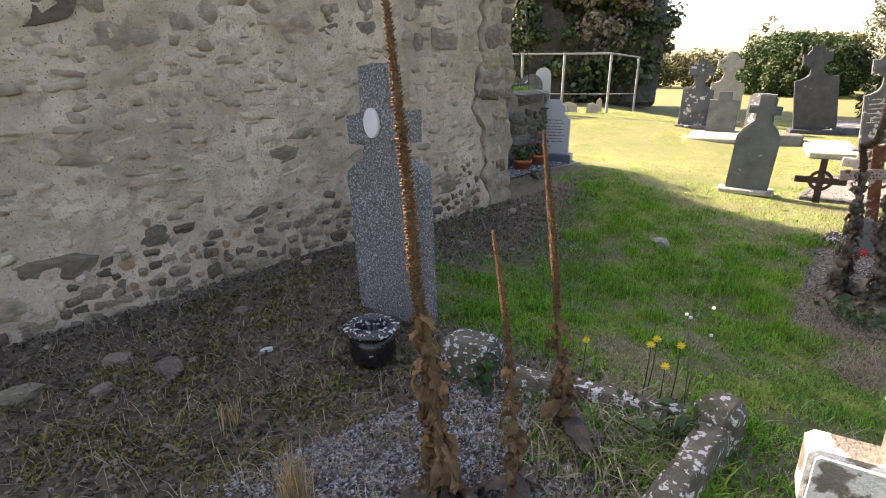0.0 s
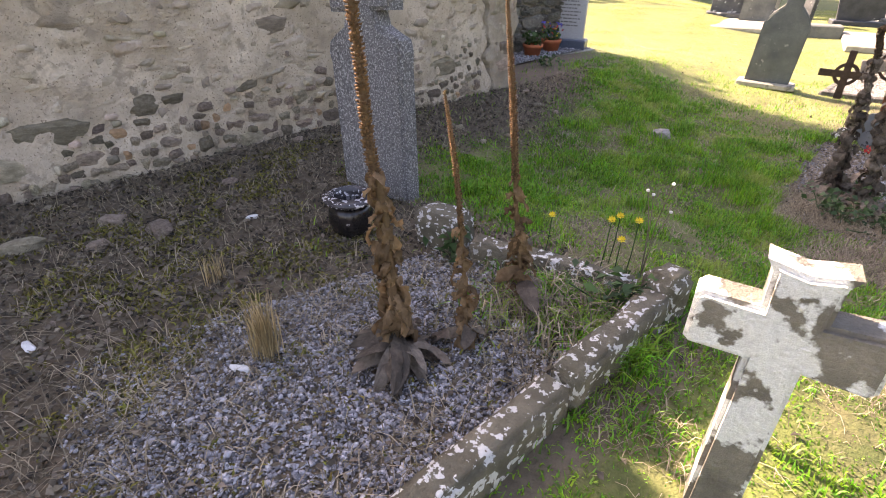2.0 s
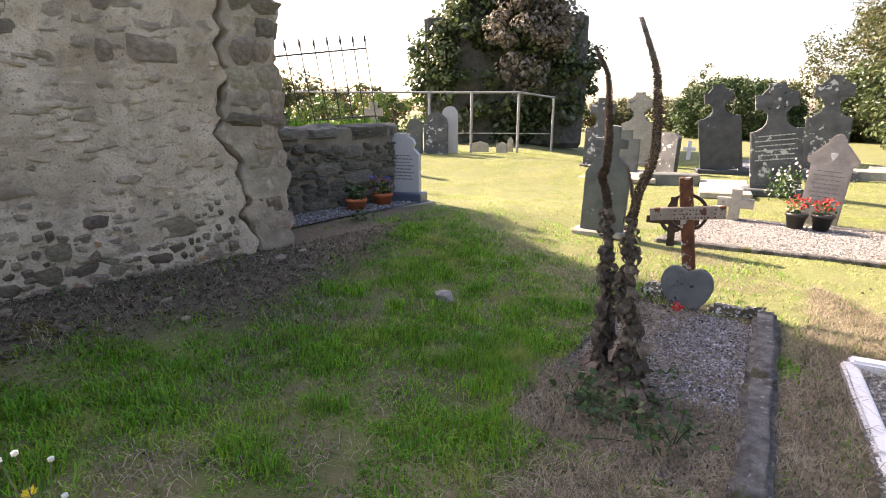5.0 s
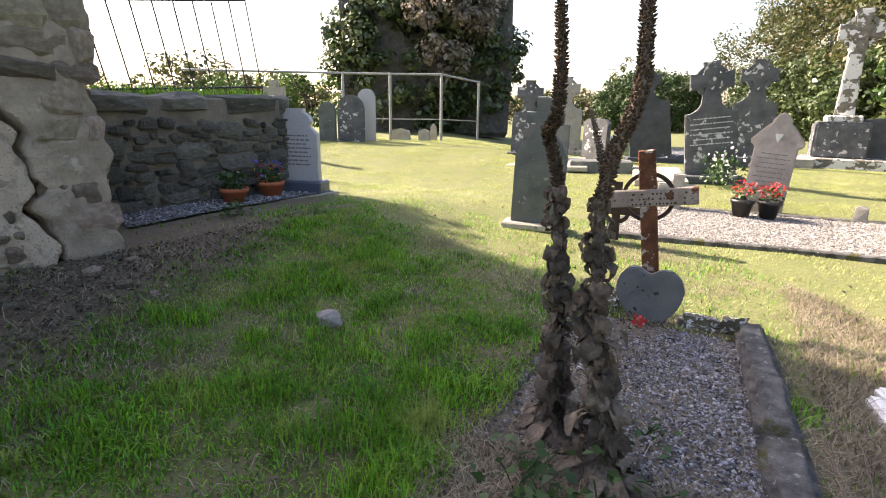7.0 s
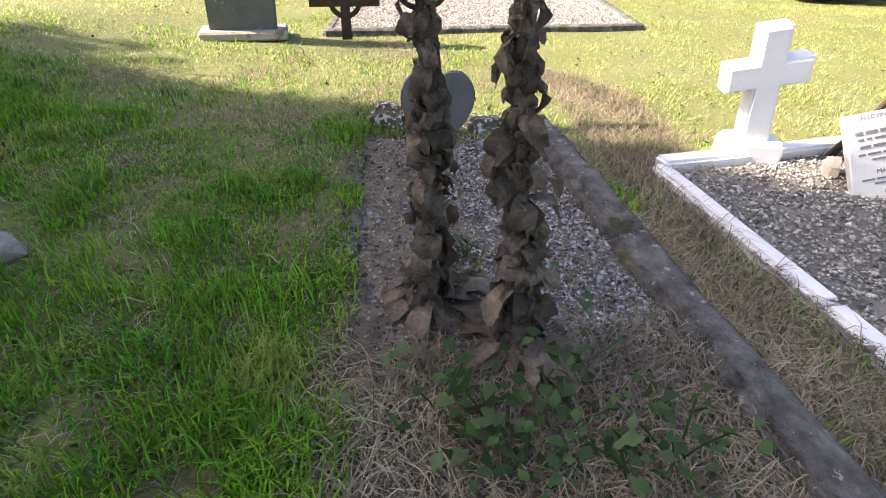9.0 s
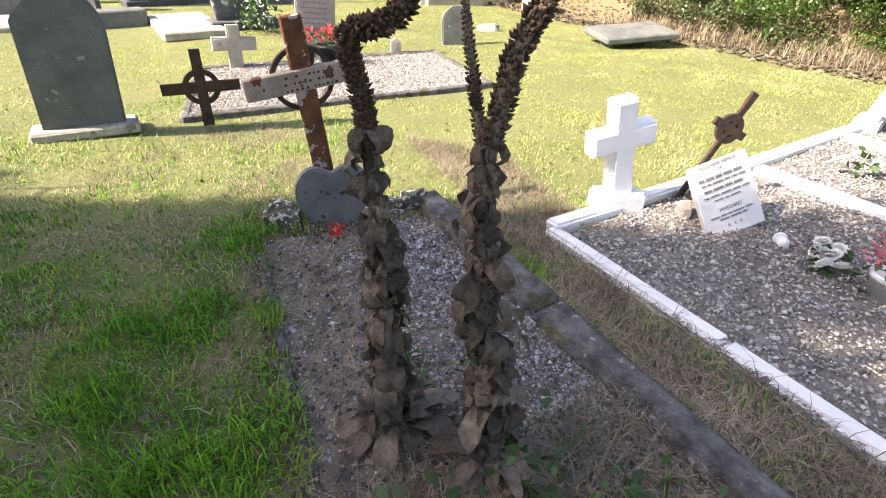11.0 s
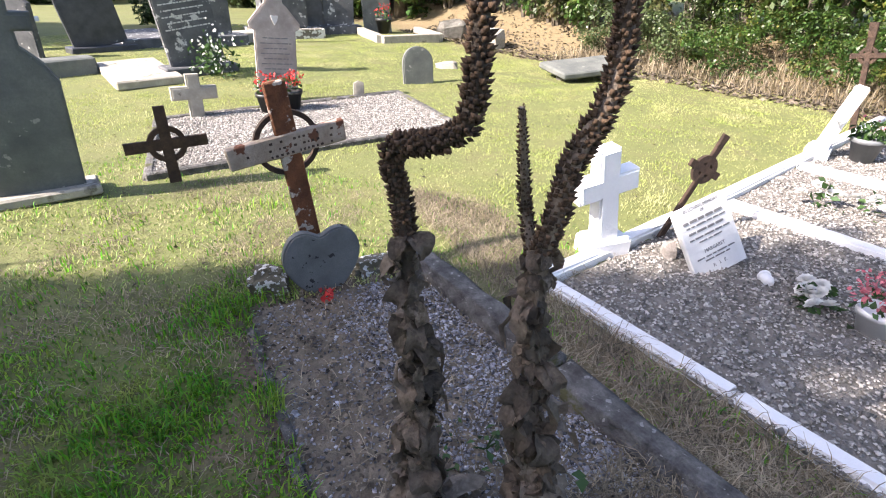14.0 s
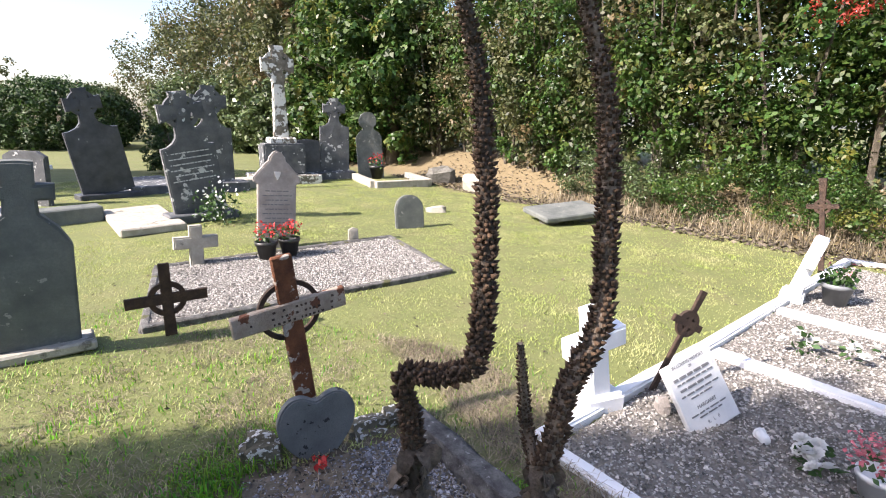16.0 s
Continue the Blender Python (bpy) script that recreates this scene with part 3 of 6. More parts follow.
def wall_stones():
    r = np.random.default_rng(3)
    placed = []
    def put(count, s0, s1, z_of, w_rng, h_rng, proud):
        tries = made = 0
        while made < count and tries < 6000:
            tries += 1
            s, z = -r.uniform(s0, s1), z_of()
            w, h = r.uniform(*w_rng), r.uniform(*h_rng)
            if z > WALL_TOP - 0.1 or s > float(crack_s(z)) - w * 0.6 or any(abs(s - a) < (w + c) * 0.46 and abs(z - b) < (h + d) * 0.48 for a, b, c, d in placed):
                continue
            placed.append((s, z, w, h))
            made += 1
            d = 0.05 * min(max((0.75 - z) / 0.6, 0), 1) + 0.035 * noise.noise(Vector((s, z, 0)) * 1.7) + 0.022 * noise.noise(Vector((s, z, 0)) * 5.5)
            set_stone(RUBH if z > 0.75 and r.random() < 0.65 else RUBO if z < 0.7 and r.random() < 0.06 else RUB, wall_long, wall_pose(s, d + proud - 0.03, z) @ pose(0, 0, 0, r.uniform(-6, 6), r.uniform(-16, 16), r.uniform(-6, 6)), (w, 0.10, h))
    put(9, 0.6, 5.6, lambda: r.uniform(0.35, 1.3), (0.25, 0.42), (0.12, 0.20), 0.0)
    put(70, 0.5, 4.4, lambda: 0.12 + abs(r.normal(0, 0.20)), (0.09, 0.20), (0.06, 0.11), 0.012)
    put(290, 0.5, 4.6, lambda: 0.10 + abs(r.normal(0, 0.19)), (0.04, 0.10), (0.035, 0.075), 0.014)
    put(14, 0.6, 5.4, lambda: r.uniform(0.75, 1.75), (0.06, 0.2), (0.04, 0.09), -0.008)
    put(110, 0.4, 6.0, lambda: r.uniform(1.82, 2.62), (0.12, 0.36), (0.08, 0.19), 0.004)
    z = 0.2
    while z < WALL_TOP - 0.1:                       # coursed stones of the broken end
        h = r.uniform(0.07, 0.22)
        s = float(crack_s(z)) + 0.10
        while s < -0.06:
            w = min(r.uniform(0.14, 0.40), 0.05 - s)
            set_stone(RUB, wall_long, wall_pose(s + w / 2, -0.075 + r.uniform(0, 0.05), z + h / 2) @ pose(0, 0, 0, 0, r.uniform(-7, 7), 0), (w * 1.06, 0.22, h * 1.05))
            s += w
        set_stone(RUB, wall_long, wall_pose(-0.02, -0.22, z + h / 2) @ pose(0, 0, 0, 0, 0, 90), (0.4, 0.16, h * 0.95))
        set_stone(RUB, wall_long, wall_pose(-0.02, -0.58, z + h / 2) @ pose(0, 0, 0, 0, 0, 90), (0.28, 0.16, h * 0.95))
        z += h
    # small rubble packed between, thickest at the foot
    q = np.random.default_rng(19)
    kinds = [(np.array([v.co for v in me.vertices]), np.array([list(p.vertices)[:3] for p in me.polygons] + [[p.vertices[0], p.vertices[2], p.vertices[3]] for p in me.polygons if len(p.vertices) > 3])) for me in RUB]
    def fill(name, tries, z_of, w_rng, h_rng, sink, material, pier):
        V, F, at = [], [], 0
        for _ in range(tries):
            s, z = -q.uniform(0.0 if pier else 0.5, 5.6), z_of()
            w, h = q.uniform(*w_rng), q.uniform(*h_rng)
            c = float(crack_s(z))
            if z > WALL_TOP - 0.15 or c - w * 0.55 < s < c + 0.06 + w * 0.5 or s > -0.02 - w * 0.4 or any(abs(s - a) < (w + g) * 0.44 and abs(z - e) < (h + k) * 0.44 for a, e, g, k in placed):
                continue
            placed.append((s, z, w, h))
            v, f = kinds[int(q.integers(len(kinds)))]
            a = q.uniform(-0.2, 0.2)
            lx, lz = v[:, 0] * w, v[:, 2] * h
            p = Vector((s, z, 0))
            dep = 0.05 * min(max((0.75 - z) / 0.6, 0), 1) + 0.035 * noise.noise(p * 1.7) + 0.016 * noise.noise(p * 5.5) + 0.022 * noise.noise(p * 15) - sink
            ss, zz, nn = s + lx * math.cos(a) - lz * math.sin(a), z + lx * math.sin(a) + lz * math.cos(a), dep + v[:, 1] * 0.08
            V.append(np.stack([WO[0] + WS[0] * ss + WN[0] * nn, WO[1] + WS[1] * ss + WN[1] * nn, zz], -1))
            F.append(f + at)
            at += len(v)
        link_np(name, np.concatenate(V), np.concatenate(F), material, wall_long)["kind"] = "stuff"
    fill("small_rubble", 1500, lambda: 0.08 + abs(q.normal(0, 0.27)), (0.025, 0.075), (0.02, 0.055), 0.006, M_RUBFILL, False)
    fill("flush_rubble", 2600, lambda: q.uniform(0.15, 2.55), (0.05, 0.2), (0.025, 0.075), 0.021, M_RUBPALE, False)
    s = -11.0                                        # loose top course
    while s < 0:
        w = r.uniform(0.2, 0.4)
        if s > -6:
            set_stone(RUB, wall_long, wall_pose(s + w / 2, -0.2, WALL_TOP + 0.03), (w, 0.6, r.uniform(0.14, 0.24)))
            set_stone(RUB, wall_long, wall_pose(s + w / 2, -0.55, WALL_TOP + 0.03), (w, 0.5, r.uniform(0.14, 0.24)))
        s += w


# ---- the low rubble wall behind the flower bed ----
LW0, LW1 = np.array((-0.15, 6.35)), np.array((1.30, 8.05))
LW_D = (LW1 - LW0) / np.linalg.norm(LW1 - LW0)
LW_YAW = math.degrees(math.atan2(LW_D[1], LW_D[0]))
LW_TOP = 1.29


def low_wall():
    length = float(np.linalg.norm(LW1 - LW0)) + 1.2
    bm = box_bm(length, 0.42, LW_TOP - 0.05, 0.02, 0.0, 1, 6, 0.02, 4)
    w = link_bm("wall_low", bm, M_MORTAR)
    mid = (LW0 + LW1) / 2 - LW_D * 0.6
    nrm = np.array((-LW_D[1], LW_D[0]))
    c = mid + nrm * 0.21
    w.matrix_world = pose(c[0], c[1], 0.02, 0, 0, LW_YAW)
    tagged(w, "low wall of dark weathered rubble stone with coping", "wall", kind="structure")
    return w, length


wall_low, LW_LEN = low_wall()


def low_wall_stones():
    r = np.random.default_rng(11)
    base = wall_low.matrix_world
    placed = []
    def put(count, w_rng, h_rng, slack):
        made = tries = 0
        while made < count and tries < 5000:
            tries += 1
            w, h = r.uniform(*w_rng), r.uniform(*h_rng)
            x, z = r.uniform(-LW_LEN / 2 + 0.3, LW_LEN / 2 - w / 2), r.uniform(0.12, LW_TOP - 0.26)
            if any(abs(x - a) < (w + c) * slack and abs(z - q) < (h + d) * slack for a, q, c, d in placed):
                continue
            placed.append((x, z, w, h))
            made += 1
            set_stone(RUBD, wall_low, base @ pose(x, -0.195 - r.uniform(0, 0.03), z, r.uniform(-5, 5), r.uniform(-9, 9), r.uniform(-5, 5)), (w, 0.16, h))
    put(14, (0.25, 0.42), (0.12, 0.2), 0.5)
    put(70, (0.12, 0.26), (0.06, 0.12), 0.47)
    put(130, (0.05, 0.14), (0.03, 0.07), 0.45)
    for z in (0.2, 0.36, 0.52, 0.68, 0.84):
        for y in (-0.1, 0.08):
            set_stone(RUBD, wall_low, base @ pose(LW_LEN / 2, y, z, 0, r.uniform(-6, 6), 90), (0.22, 0.12, 0.15))
    x = -LW_LEN / 2
    while x < LW_LEN / 2 - 0.03:
        w = min(r.uniform(0.4, 0.75), LW_LEN / 2 - x)
        set_stone(RUBD, wall_low, base @ pose(x + w / 2, 0.0, LW_TOP - 0.11), (w * 1.12, 0.86, 0.2))
        x += w


# ---- gravestones ----
def headstone(name, x, y, h_out, thick, mat, label, yaw=YAW, back=0.0, side=0.0, plinth=None, z=None, plinth_mat=None, rough=0.004, bevel=0.015, group=""):
    """A standing stone from its outline; back and side are its leans in degrees."""
    z = gz(x, y) - 0.02 if z is None else z
    t = thing(name, pose(x, y, z, 0, 0, yaw), label, "gravestone", group)
    if plinth:
        pw, pd, ph = plinth
        part("base", box_bm(pw, pd, ph, 0.015, 0.0, 1, 1, 0.004, x), plinth_mat or mat, t)
    body = part("stone", plate_bm(h_out, thick, bevel, rough, x), mat, t)
    body.matrix_basis = pose(0, 0, plinth[2] - 0.015 if plinth else 0, -back, side, 0)
    return t, body


def bars(parent, thick, rows, mat, seed=1, lift=0.002):
    """Worn lines of writing that cannot be read: (z, width, height) a line."""
    r = random.Random(seed)
    for z, w, h in rows:
        x = -w / 2
        bm = bmesh.new()
        while x < w / 2 - 0.012:
            l = min(r.uniform(0.02, 0.07), w / 2 - x)
            merge(bm, box_bm(l, 0.004, h, 0, 0), pose(x + l / 2, -thick / 2 - lift, z))
            x += l + 0.012
        part("inscription", bm, mat, parent)["kind"] = "stuff"


def ring_bm(r0, r1, thick, gaps=(), n=40):
    bm = bmesh.new()
    merge(bm, plate_bm(arc(0, 0, r1, 0, 360, n)[:-1], thick, 0)) if r0 <= 0 else None
    if r0 > 0:
        vs = []
        for y in (-thick / 2, thick / 2):
            for r in (r0, r1):
                vs.append([bm.verts.new((r * math.cos(2 * math.pi * k / n), y, r * math.sin(2 * math.pi * k / n))) for k in range(n)])
        a, b, c, d = vs
        for k in range(n):
            j = (k + 1) % n
            for p, q in ((a, b), (b, d), (d, c), (c, a)):
                bm.faces.new((p[k], p[j], q[j], q[k]))
    return bm


def celtic_top(cz, arm, w, up, down, flare=1.25):
    """Right half of a cross with flared arms, from where its shaft leaves the stone, centred on cz."""
    a = w / 2
    f = a * flare
    return [(f, cz - down), (a, cz - a * 1.2), (a, cz - a), (arm, cz - f), (arm, cz + f), (a, cz + a), (f, cz + up), (0, cz + up)]


def celtic_stone(name, x, y, w, h_body, head, label, mat, head_mat=None, yaw=YAW, back=0, side=0, plinth=(0.9, 0.4, 0.14), thick=0.11, ink=None, group="cross-headed gravestones"):
    """A slab with curved shoulders, carrying a ringed cross head."""
    hw = w / 2
    neck = head * 0.20
    sh = [(hw, 0), (hw * 1.0, h_body * 0.94)] + [(hw - (hw - neck) * math.sin(radians(a)), h_body * 0.94 + head * 0.30 * (1 - math.cos(radians(a)))) for a in (20, 45, 70, 90)]
    cz = h_body * 0.94 + head * 0.72
    top = celtic_top(cz, head * 0.46, head * 0.30, head * 0.42, head * 0.30)
    t, body = headstone(name, x, y, mirror(sh + top), thick, mat, label, yaw, back, side, plinth, group=group)
    if head_mat:
        body.data.materials.clear()
        body.data.materials.append(mat)
    rg = part("ring", ring_bm(head * 0.26, head * 0.36, thick * 0.72), head_mat or mat, body)
    rg.location = (0, 0, cz)
    boss = part("boss", ring_bm(0, head * 0.09, thick * 1.25, n=14), head_mat or mat, body)
    boss.location = (0, 0, cz)
    if ink:
        bars(body, thick, [(h_body * (0.86 - 0.075 * i), w * (0.82 if i % 2 else 0.7), 0.016) for i in range(ink)], M_INKW, int(x * 10))
    return t, body


def latin(w_arm, w_shaft, z_arm, h, h_arm, flare=1.0):
    a = w_shaft / 2
    return mirror([(a * 1.1, 0), (a, z_arm), (w_arm / 2, z_arm), (w_arm / 2, z_arm + h_arm), (a, z_arm + h_arm), (a * flare, h), (0, h)])


def build_first_grave():
    # granite stone with its cross, leaning
    half = [(0.247, 0), (0.262, 0.76), (0.27, 0.82), (0.252, 0.875), (0.185, 0.915), (0.125, 0.95), (0.11, 1.02), (0.22, 1.02), (0.226, 1.18), (0.112, 1.19), (0.11, 1.42), (0, 1.43)]
    t, body = headstone("headstone", -0.19, 2.575, mirror(half), 0.13, M_GRANITE, "speckled grey granite cross headstone leaning beside the ruined wall",
                        yaw=-29, back=3, side=-5.5, z=0.25, rough=0.008, bevel=0.02)
    oval = part("plaque", plate_bm([(0.052 * math.cos(a * math.pi / 12), 0.078 * math.sin(a * math.pi / 12)) for a in range(24)], 0.02, 0.004), M_PLAQUE, body, "white oval enamel plaque")
    oval.location = (-0.02, -0.072, 1.13)
    vase = thing("vase", pose(-0.24, 2.06, 0.27), "black glazed ceramic vase with silver splashes on the gravel", "vase")
    part("body", lathe_bm([(0.07, 0), (0.10, 0.03), (0.115, 0.09), (0.11, 0.14), (0.095, 0.17)], 24), M_GLASSBLK, vase, smooth=True)
    part("rim", lathe_bm([(0.085, 0.165), (0.13, 0.19), (0.138, 0.205), (0.085, 0.222), (0.08, 0.19), (0.075, 0.14)], 24), M_SPLASH, vase, "flared rim splashed with silver", smooth=True)

    def kerb(p, q, w, h, label, mat, z0, name="kerb_stone", seed=1.0):
        p, q = Vector(p), Vector(q)
        l = (q - p).length
        bm = box_bm(l, w * 0.9, h, w * 0.13, 0, 2, 4, 0.012, seed)
        o = link_bm(name, bm, mat, smooth=True)
        o.matrix_world = pose((p.x + q.x) / 2, (p.y + q.y) / 2, z0, 0, 0, math.degrees(math.atan2(q.y - p.y, q.x - p.x)))
        return tagged(o, label, "kerb", "kerb of the first grave")
    lab = "rounded mossy kerb stone spotted with white lichen"
    kerb((1.15, 1.48), (0.73, 0.97), 0.12, 0.23, lab, M_KERB, 0.2, seed=1)
    kerb((0.72, 0.96), (0.16, 0.29), 0.12, 0.22, lab, M_KERB, 0.2, seed=2)
    kerb((0.15, 0.28), (-0.32, -0.27), 0.12, 0.21, lab, M_KERB, 0.2, seed=3)
    kerb((0.40, 1.88), (1.09, 1.60), 0.11, 0.19, "narrow lichened kerb stone half hidden in weeds", M_KERB, 0.2, seed=4)
    o = link_bm("corner_post", box_bm(0.17, 0.15, 0.28, 0.03, 0, 2, 3, 0.014, 5), M_KERB, smooth=True)
    o.matrix_world = pose(1.19, 1.55, 0.19, 0, 4, 42)
    tagged(o, "squat lichened corner post of the grave kerb", "kerb")
    o = link_bm("corner_block", box_bm(0.26, 0.2, 0.27, 0.03, 0, 2, 3, 0.014, 6), M_KERB, smooth=True)
    o.matrix_world = pose(0.25, 2.02, 0.18, 0, 0, -30)
    tagged(o, "low kerb block capped with white lichen beside the headstone", "kerb")
    # lichened stone cross in front
    half = [(0.062, 0), (0.055, 0.55), (0.17, 0.545), (0.185, 0.56), (0.185, 0.675), (0.17, 0.69), (0.062, 0.685), (0.062, 0.775), (0.078, 0.80), (0.05, 0.795), (0, 0.785)]
    t2, b2 = headstone("stone_cross", 1.12, 0.69, mirror(half), 0.095, M_LICHEN, "weathered stone cross covered in white and orange lichen", yaw=-24, z=0.25, rough=0.006, bevel=0.012)


def build_second_grave():
    r2 = random.Random(8)
    lab = "long weathered concrete kerb of the grave with the dead mulleins"
    for i, (u0, u1, v) in enumerate(((3.85, 5.0, 1.19), (5.01, 6.15, 1.11), (4.3, 5.1, 0.14), (5.11, 5.85, 0.14))):
        p, q = plot2(u0, v), plot2(u1, v)
        w = 0.15 if v > 1 else 0.09
        o = link_bm("kerb", box_bm(u1 - u0, w, 0.19, 0.025, 0, 2, 5, 0.022, i), M_KERB2, smooth=True)
        c = (p + q) / 2
        o.matrix_world = pose(c[0], c[1], -0.125 if v > 1 else -0.18, r2.uniform(-1.5, 1.5), r2.uniform(-1, 1), math.degrees(math.atan2(AX[1], AX[0])) + (4 if v > 1 else 0))
        tagged(o, lab, "kerb", "kerb of the second grave")
    r = random.Random(4)
    for i, (v, w) in enumerate(((0.29, 0.2), (0.80, 0.24), (1.0, 0.2))):
        c = plot2(6.12, v)
        o = link_bm("head_block", box_bm(w, 0.15, 0.17 + r.uniform(0, 0.03), 0.035, 0, 2, 3, 0.035, i + 9), M_KERB)
        o.matrix_world = pose(c[0], c[1], -0.06 if i == 0 else -0.12, r.uniform(-6, 6), r.uniform(-6, 6), YAW + r.uniform(-12, 12))
        tagged(o, "rough lichened stone block at the head of the grave", "stone block", "blocks behind the heart stone")
    # rusty iron cross with a ring
    cr = thing("iron_cross", pose(3.973, 4.756, 0.0, 4, -7.5, -31), "rusty iron grave cross with a ring and flaking white paint", "grave cross")
    part("shaft", box_bm(0.095, 0.03, 1.08, 0.006, -0.08), M_RUST, cr)
    arm = part("cross_arm", box_bm(0.53, 0.034, 0.10, 0.006, -0.05), M_PAINT, cr, "white painted arm with worn dark lettering")
    arm.matrix_basis = pose(0, -0.006, 0.726)
    for z, w in ((0.024, 0.45), (-0.006, 0.43), (-0.035, 0.40)):
        rr = random.Random(int(z * 1000))
        bm = bmesh.new()
        x = -w / 2
        while x < w / 2:
            l = rr.uniform(0.009, 0.019)
            if rr.random() < 0.6:
                merge(bm, box_bm(l * 0.7, 0.002, 0.010, 0, 0), pose(x + l / 2, -0.0175, z - 0.005))
            x += l + 0.007
        part("lettering", bm, M_RUST2, arm)["kind"] = "stuff"
    ring = part("ring", ring_bm(0.125, 0.147, 0.02), M_RUST2, cr)
    ring.location = (0, 0.012, 0.726)
    # heart-shaped stone
    pts = []
    for i in range(48):
        a = 2 * math.pi * i / 48
        hx, hz = 16 * math.sin(a) ** 3, 13 * math.cos(a) - 5 * math.cos(2 * a) - 2 * math.cos(3 * a) - math.cos(4 * a)
        k = 0.6
        px, pz = k * hx / 16 + (1 - k) * math.sin(a), k * (hz + 2.5) / 14.5 + (1 - k) * math.cos(a)
        pts.append((px * 0.187, 0.212 + pz * 0.218))
    hs = thing("heart_stone", pose(3.888, 4.655, -0.08, 0, 0, -36), "heart-shaped speckled grey stone leaning at the head of the grave", "gravestone")
    b = part("stone", plate_bm(pts, 0.05, 0.008, 0.003), M_HEART, hs)
    b.matrix_basis = pose(0, 0, 0, 1, -0.6, 0)
    # ringed iron cross beyond
    ic = thing("small_iron_cross", pose(4.496, 6.492, 0.02, 0, 0, -31), "dark rusted ringed iron grave cross in the grass", "grave cross")
    sh = part("cross", plate_bm(latin(0.535, 0.072, 0.245, 0.55, 0.078), 0.03, 0.004), M_RUST2, ic)
    sh.matrix_basis = pose(0, 0, 0, 2, -0.5, 0)
    rg = part("ring", ring_bm(0.092, 0.128, 0.028), M_RUST2, ic)
    rg.matrix_basis = pose(0.0, -0.007, 0.284, 2, 0, 0)


def white_plots():
    A = np.array((4.46, 3.71))
    far = [A, np.array((6.07, 2.96)), np.array((7.25, 2.44)), np.array((7.90, 2.15)), np.array((9.65, 1.38))]
    near_d = np.array((-0.47, -0.88))
    runs = [(A, A + near_d * 1.0), (A + near_d * 1.01, A + near_d * 2.2), (A + near_d * 2.21, A + near_d * 3.3)]
    runs += [(p, q) for p, q in zip(far, far[1:])]
    runs += [(far[1] + near_d * 0.08, far[1] + near_d * 1.2), (far[1] + near_d * 1.21, far[1] + near_d * 2.6), (far[2] + near_d * 0.08, far[2] + near_d * 1.3), (far[2] + near_d * 1.31, far[2] + near_d * 2.8)]
    runs += [(far[4], far[4] + np.array((-0.3, -1.0)))]
    for i, (p, q) in enumerate(runs):
        l = float(np.linalg.norm(q - p))
        w = 0.085 if i < 3 else 0.10
        o = link_bm("white_kerb", box_bm(l, w, 0.16, 0.014, 0, 2, 4, 0.006, i), M_WHITE, smooth=False)
        c = (p + q) / 2
        o.matrix_world = pose(c[0], c[1], gz(c[0], c[1]) - (0.13 if i < 3 else 0.11), 0, 0, math.degrees(math.atan2(q[1] - p[1], q[0] - p[0])))
        tagged(o, "white-painted concrete kerb around a gravel plot", "kerb", "white kerbs")

    def white_cross(x, y, yaw, back, side, label):
        t = thing("white_cross", pose(x, y, -0.05, 0, 0, yaw), label, "grave cross", "white crosses")
        part("base", box_bm(0.27, 0.19, 0.15, 0.02, 0.0, 2), M_WHITE, t)
        bm = plate_bm(latin(0.36, 0.12, 0.315, 0.585, 0.12), 0.11, 0.012)
        c = part("cross", bm, M_WHITE, t)
        c.matrix_basis = pose(0, 0, 0.10, -back, side, 0)
        return t
    white_cross(4.95, 3.52, -43, -4, -11, "white-painted concrete cross leaning on the kerb of the plot")
    white_cross(7.72, 2.20, -14, -15, 0, "white-painted concrete cross at the corner of the plots")
    # marble slab with writing
    sl = thing("memorial_slab", pose(5.02, 2.897, -0.005, 0, 0, -37.5), "white marble memorial slab with dark lettering leaning on the gravel", "memorial slab")
    b = part("slab", box_bm(0.36, 0.035, 0.40, 0.006), M_SLABW, sl)
    b.matrix_basis = pose(0, 0, 0, -29, -13, 0)
    def write(text, size, z):
        cu = bpy.data.curves.new("writing", "FONT")
        cu.body, cu.size, cu.align_x, cu.extrude = text, size, "CENTER", 0.0008
        tmp = new("writing_curve", cu)
        me = bpy.data.meshes.new_from_object(tmp)
        bpy.data.objects.remove(tmp)
        me.materials.append(M_INK)
        o = new("writing", me)
        o.parent = b
        o.matrix_basis = pose(0, -0.0185, z, 90, 0, 0)
    write("IN LOVING MEMORY", 0.026, 0.372)
    write("OF", 0.02, 0.348)
    write("MARGARET", 0.028, 0.135)
    write("R.   I.   P.", 0.026, 0.045)
    bars(b, 0.035, [(0.31, 0.29, 0.014), (0.285, 0.27, 0.008), (0.25, 0.26, 0.012), (0.22, 0.28, 0.008), (0.195, 0.17, 0.007), (0.11, 0.27, 0.007), (0.09, 0.17, 0.007)], M_INK, 3)
    # small bent iron cross behind it
    ic = thing("bent_iron_cross", pose(5.27, 3.25, -0.02, 0, 0, -45), "small rusted iron cross leaning behind the marble slab", "grave cross")
    c = part("cross", plate_bm(latin(0.25, 0.035, 0.46, 0.70, 0.045, 1.4), 0.022, 0.003), M_RUST2, ic)
    c.matrix_basis = pose(0, 0, 0, 0, 27, 0)
    rg = part("ring", ring_bm(0.045, 0.085, 0.02), M_RUST2, c)
    rg.location = (0, 0, 0.482)
    ic2 = thing("tall_iron_cross", pose(8.85, 1.78, 0.0, 0, 0, 62), "dark rusted iron cross standing at the edge of the plots", "grave cross")
    c = part("cross", plate_bm(latin(0.30, 0.05, 0.72, 1.05, 0.05, 1.6), 0.03, 0.003), M_RUST2, ic2)
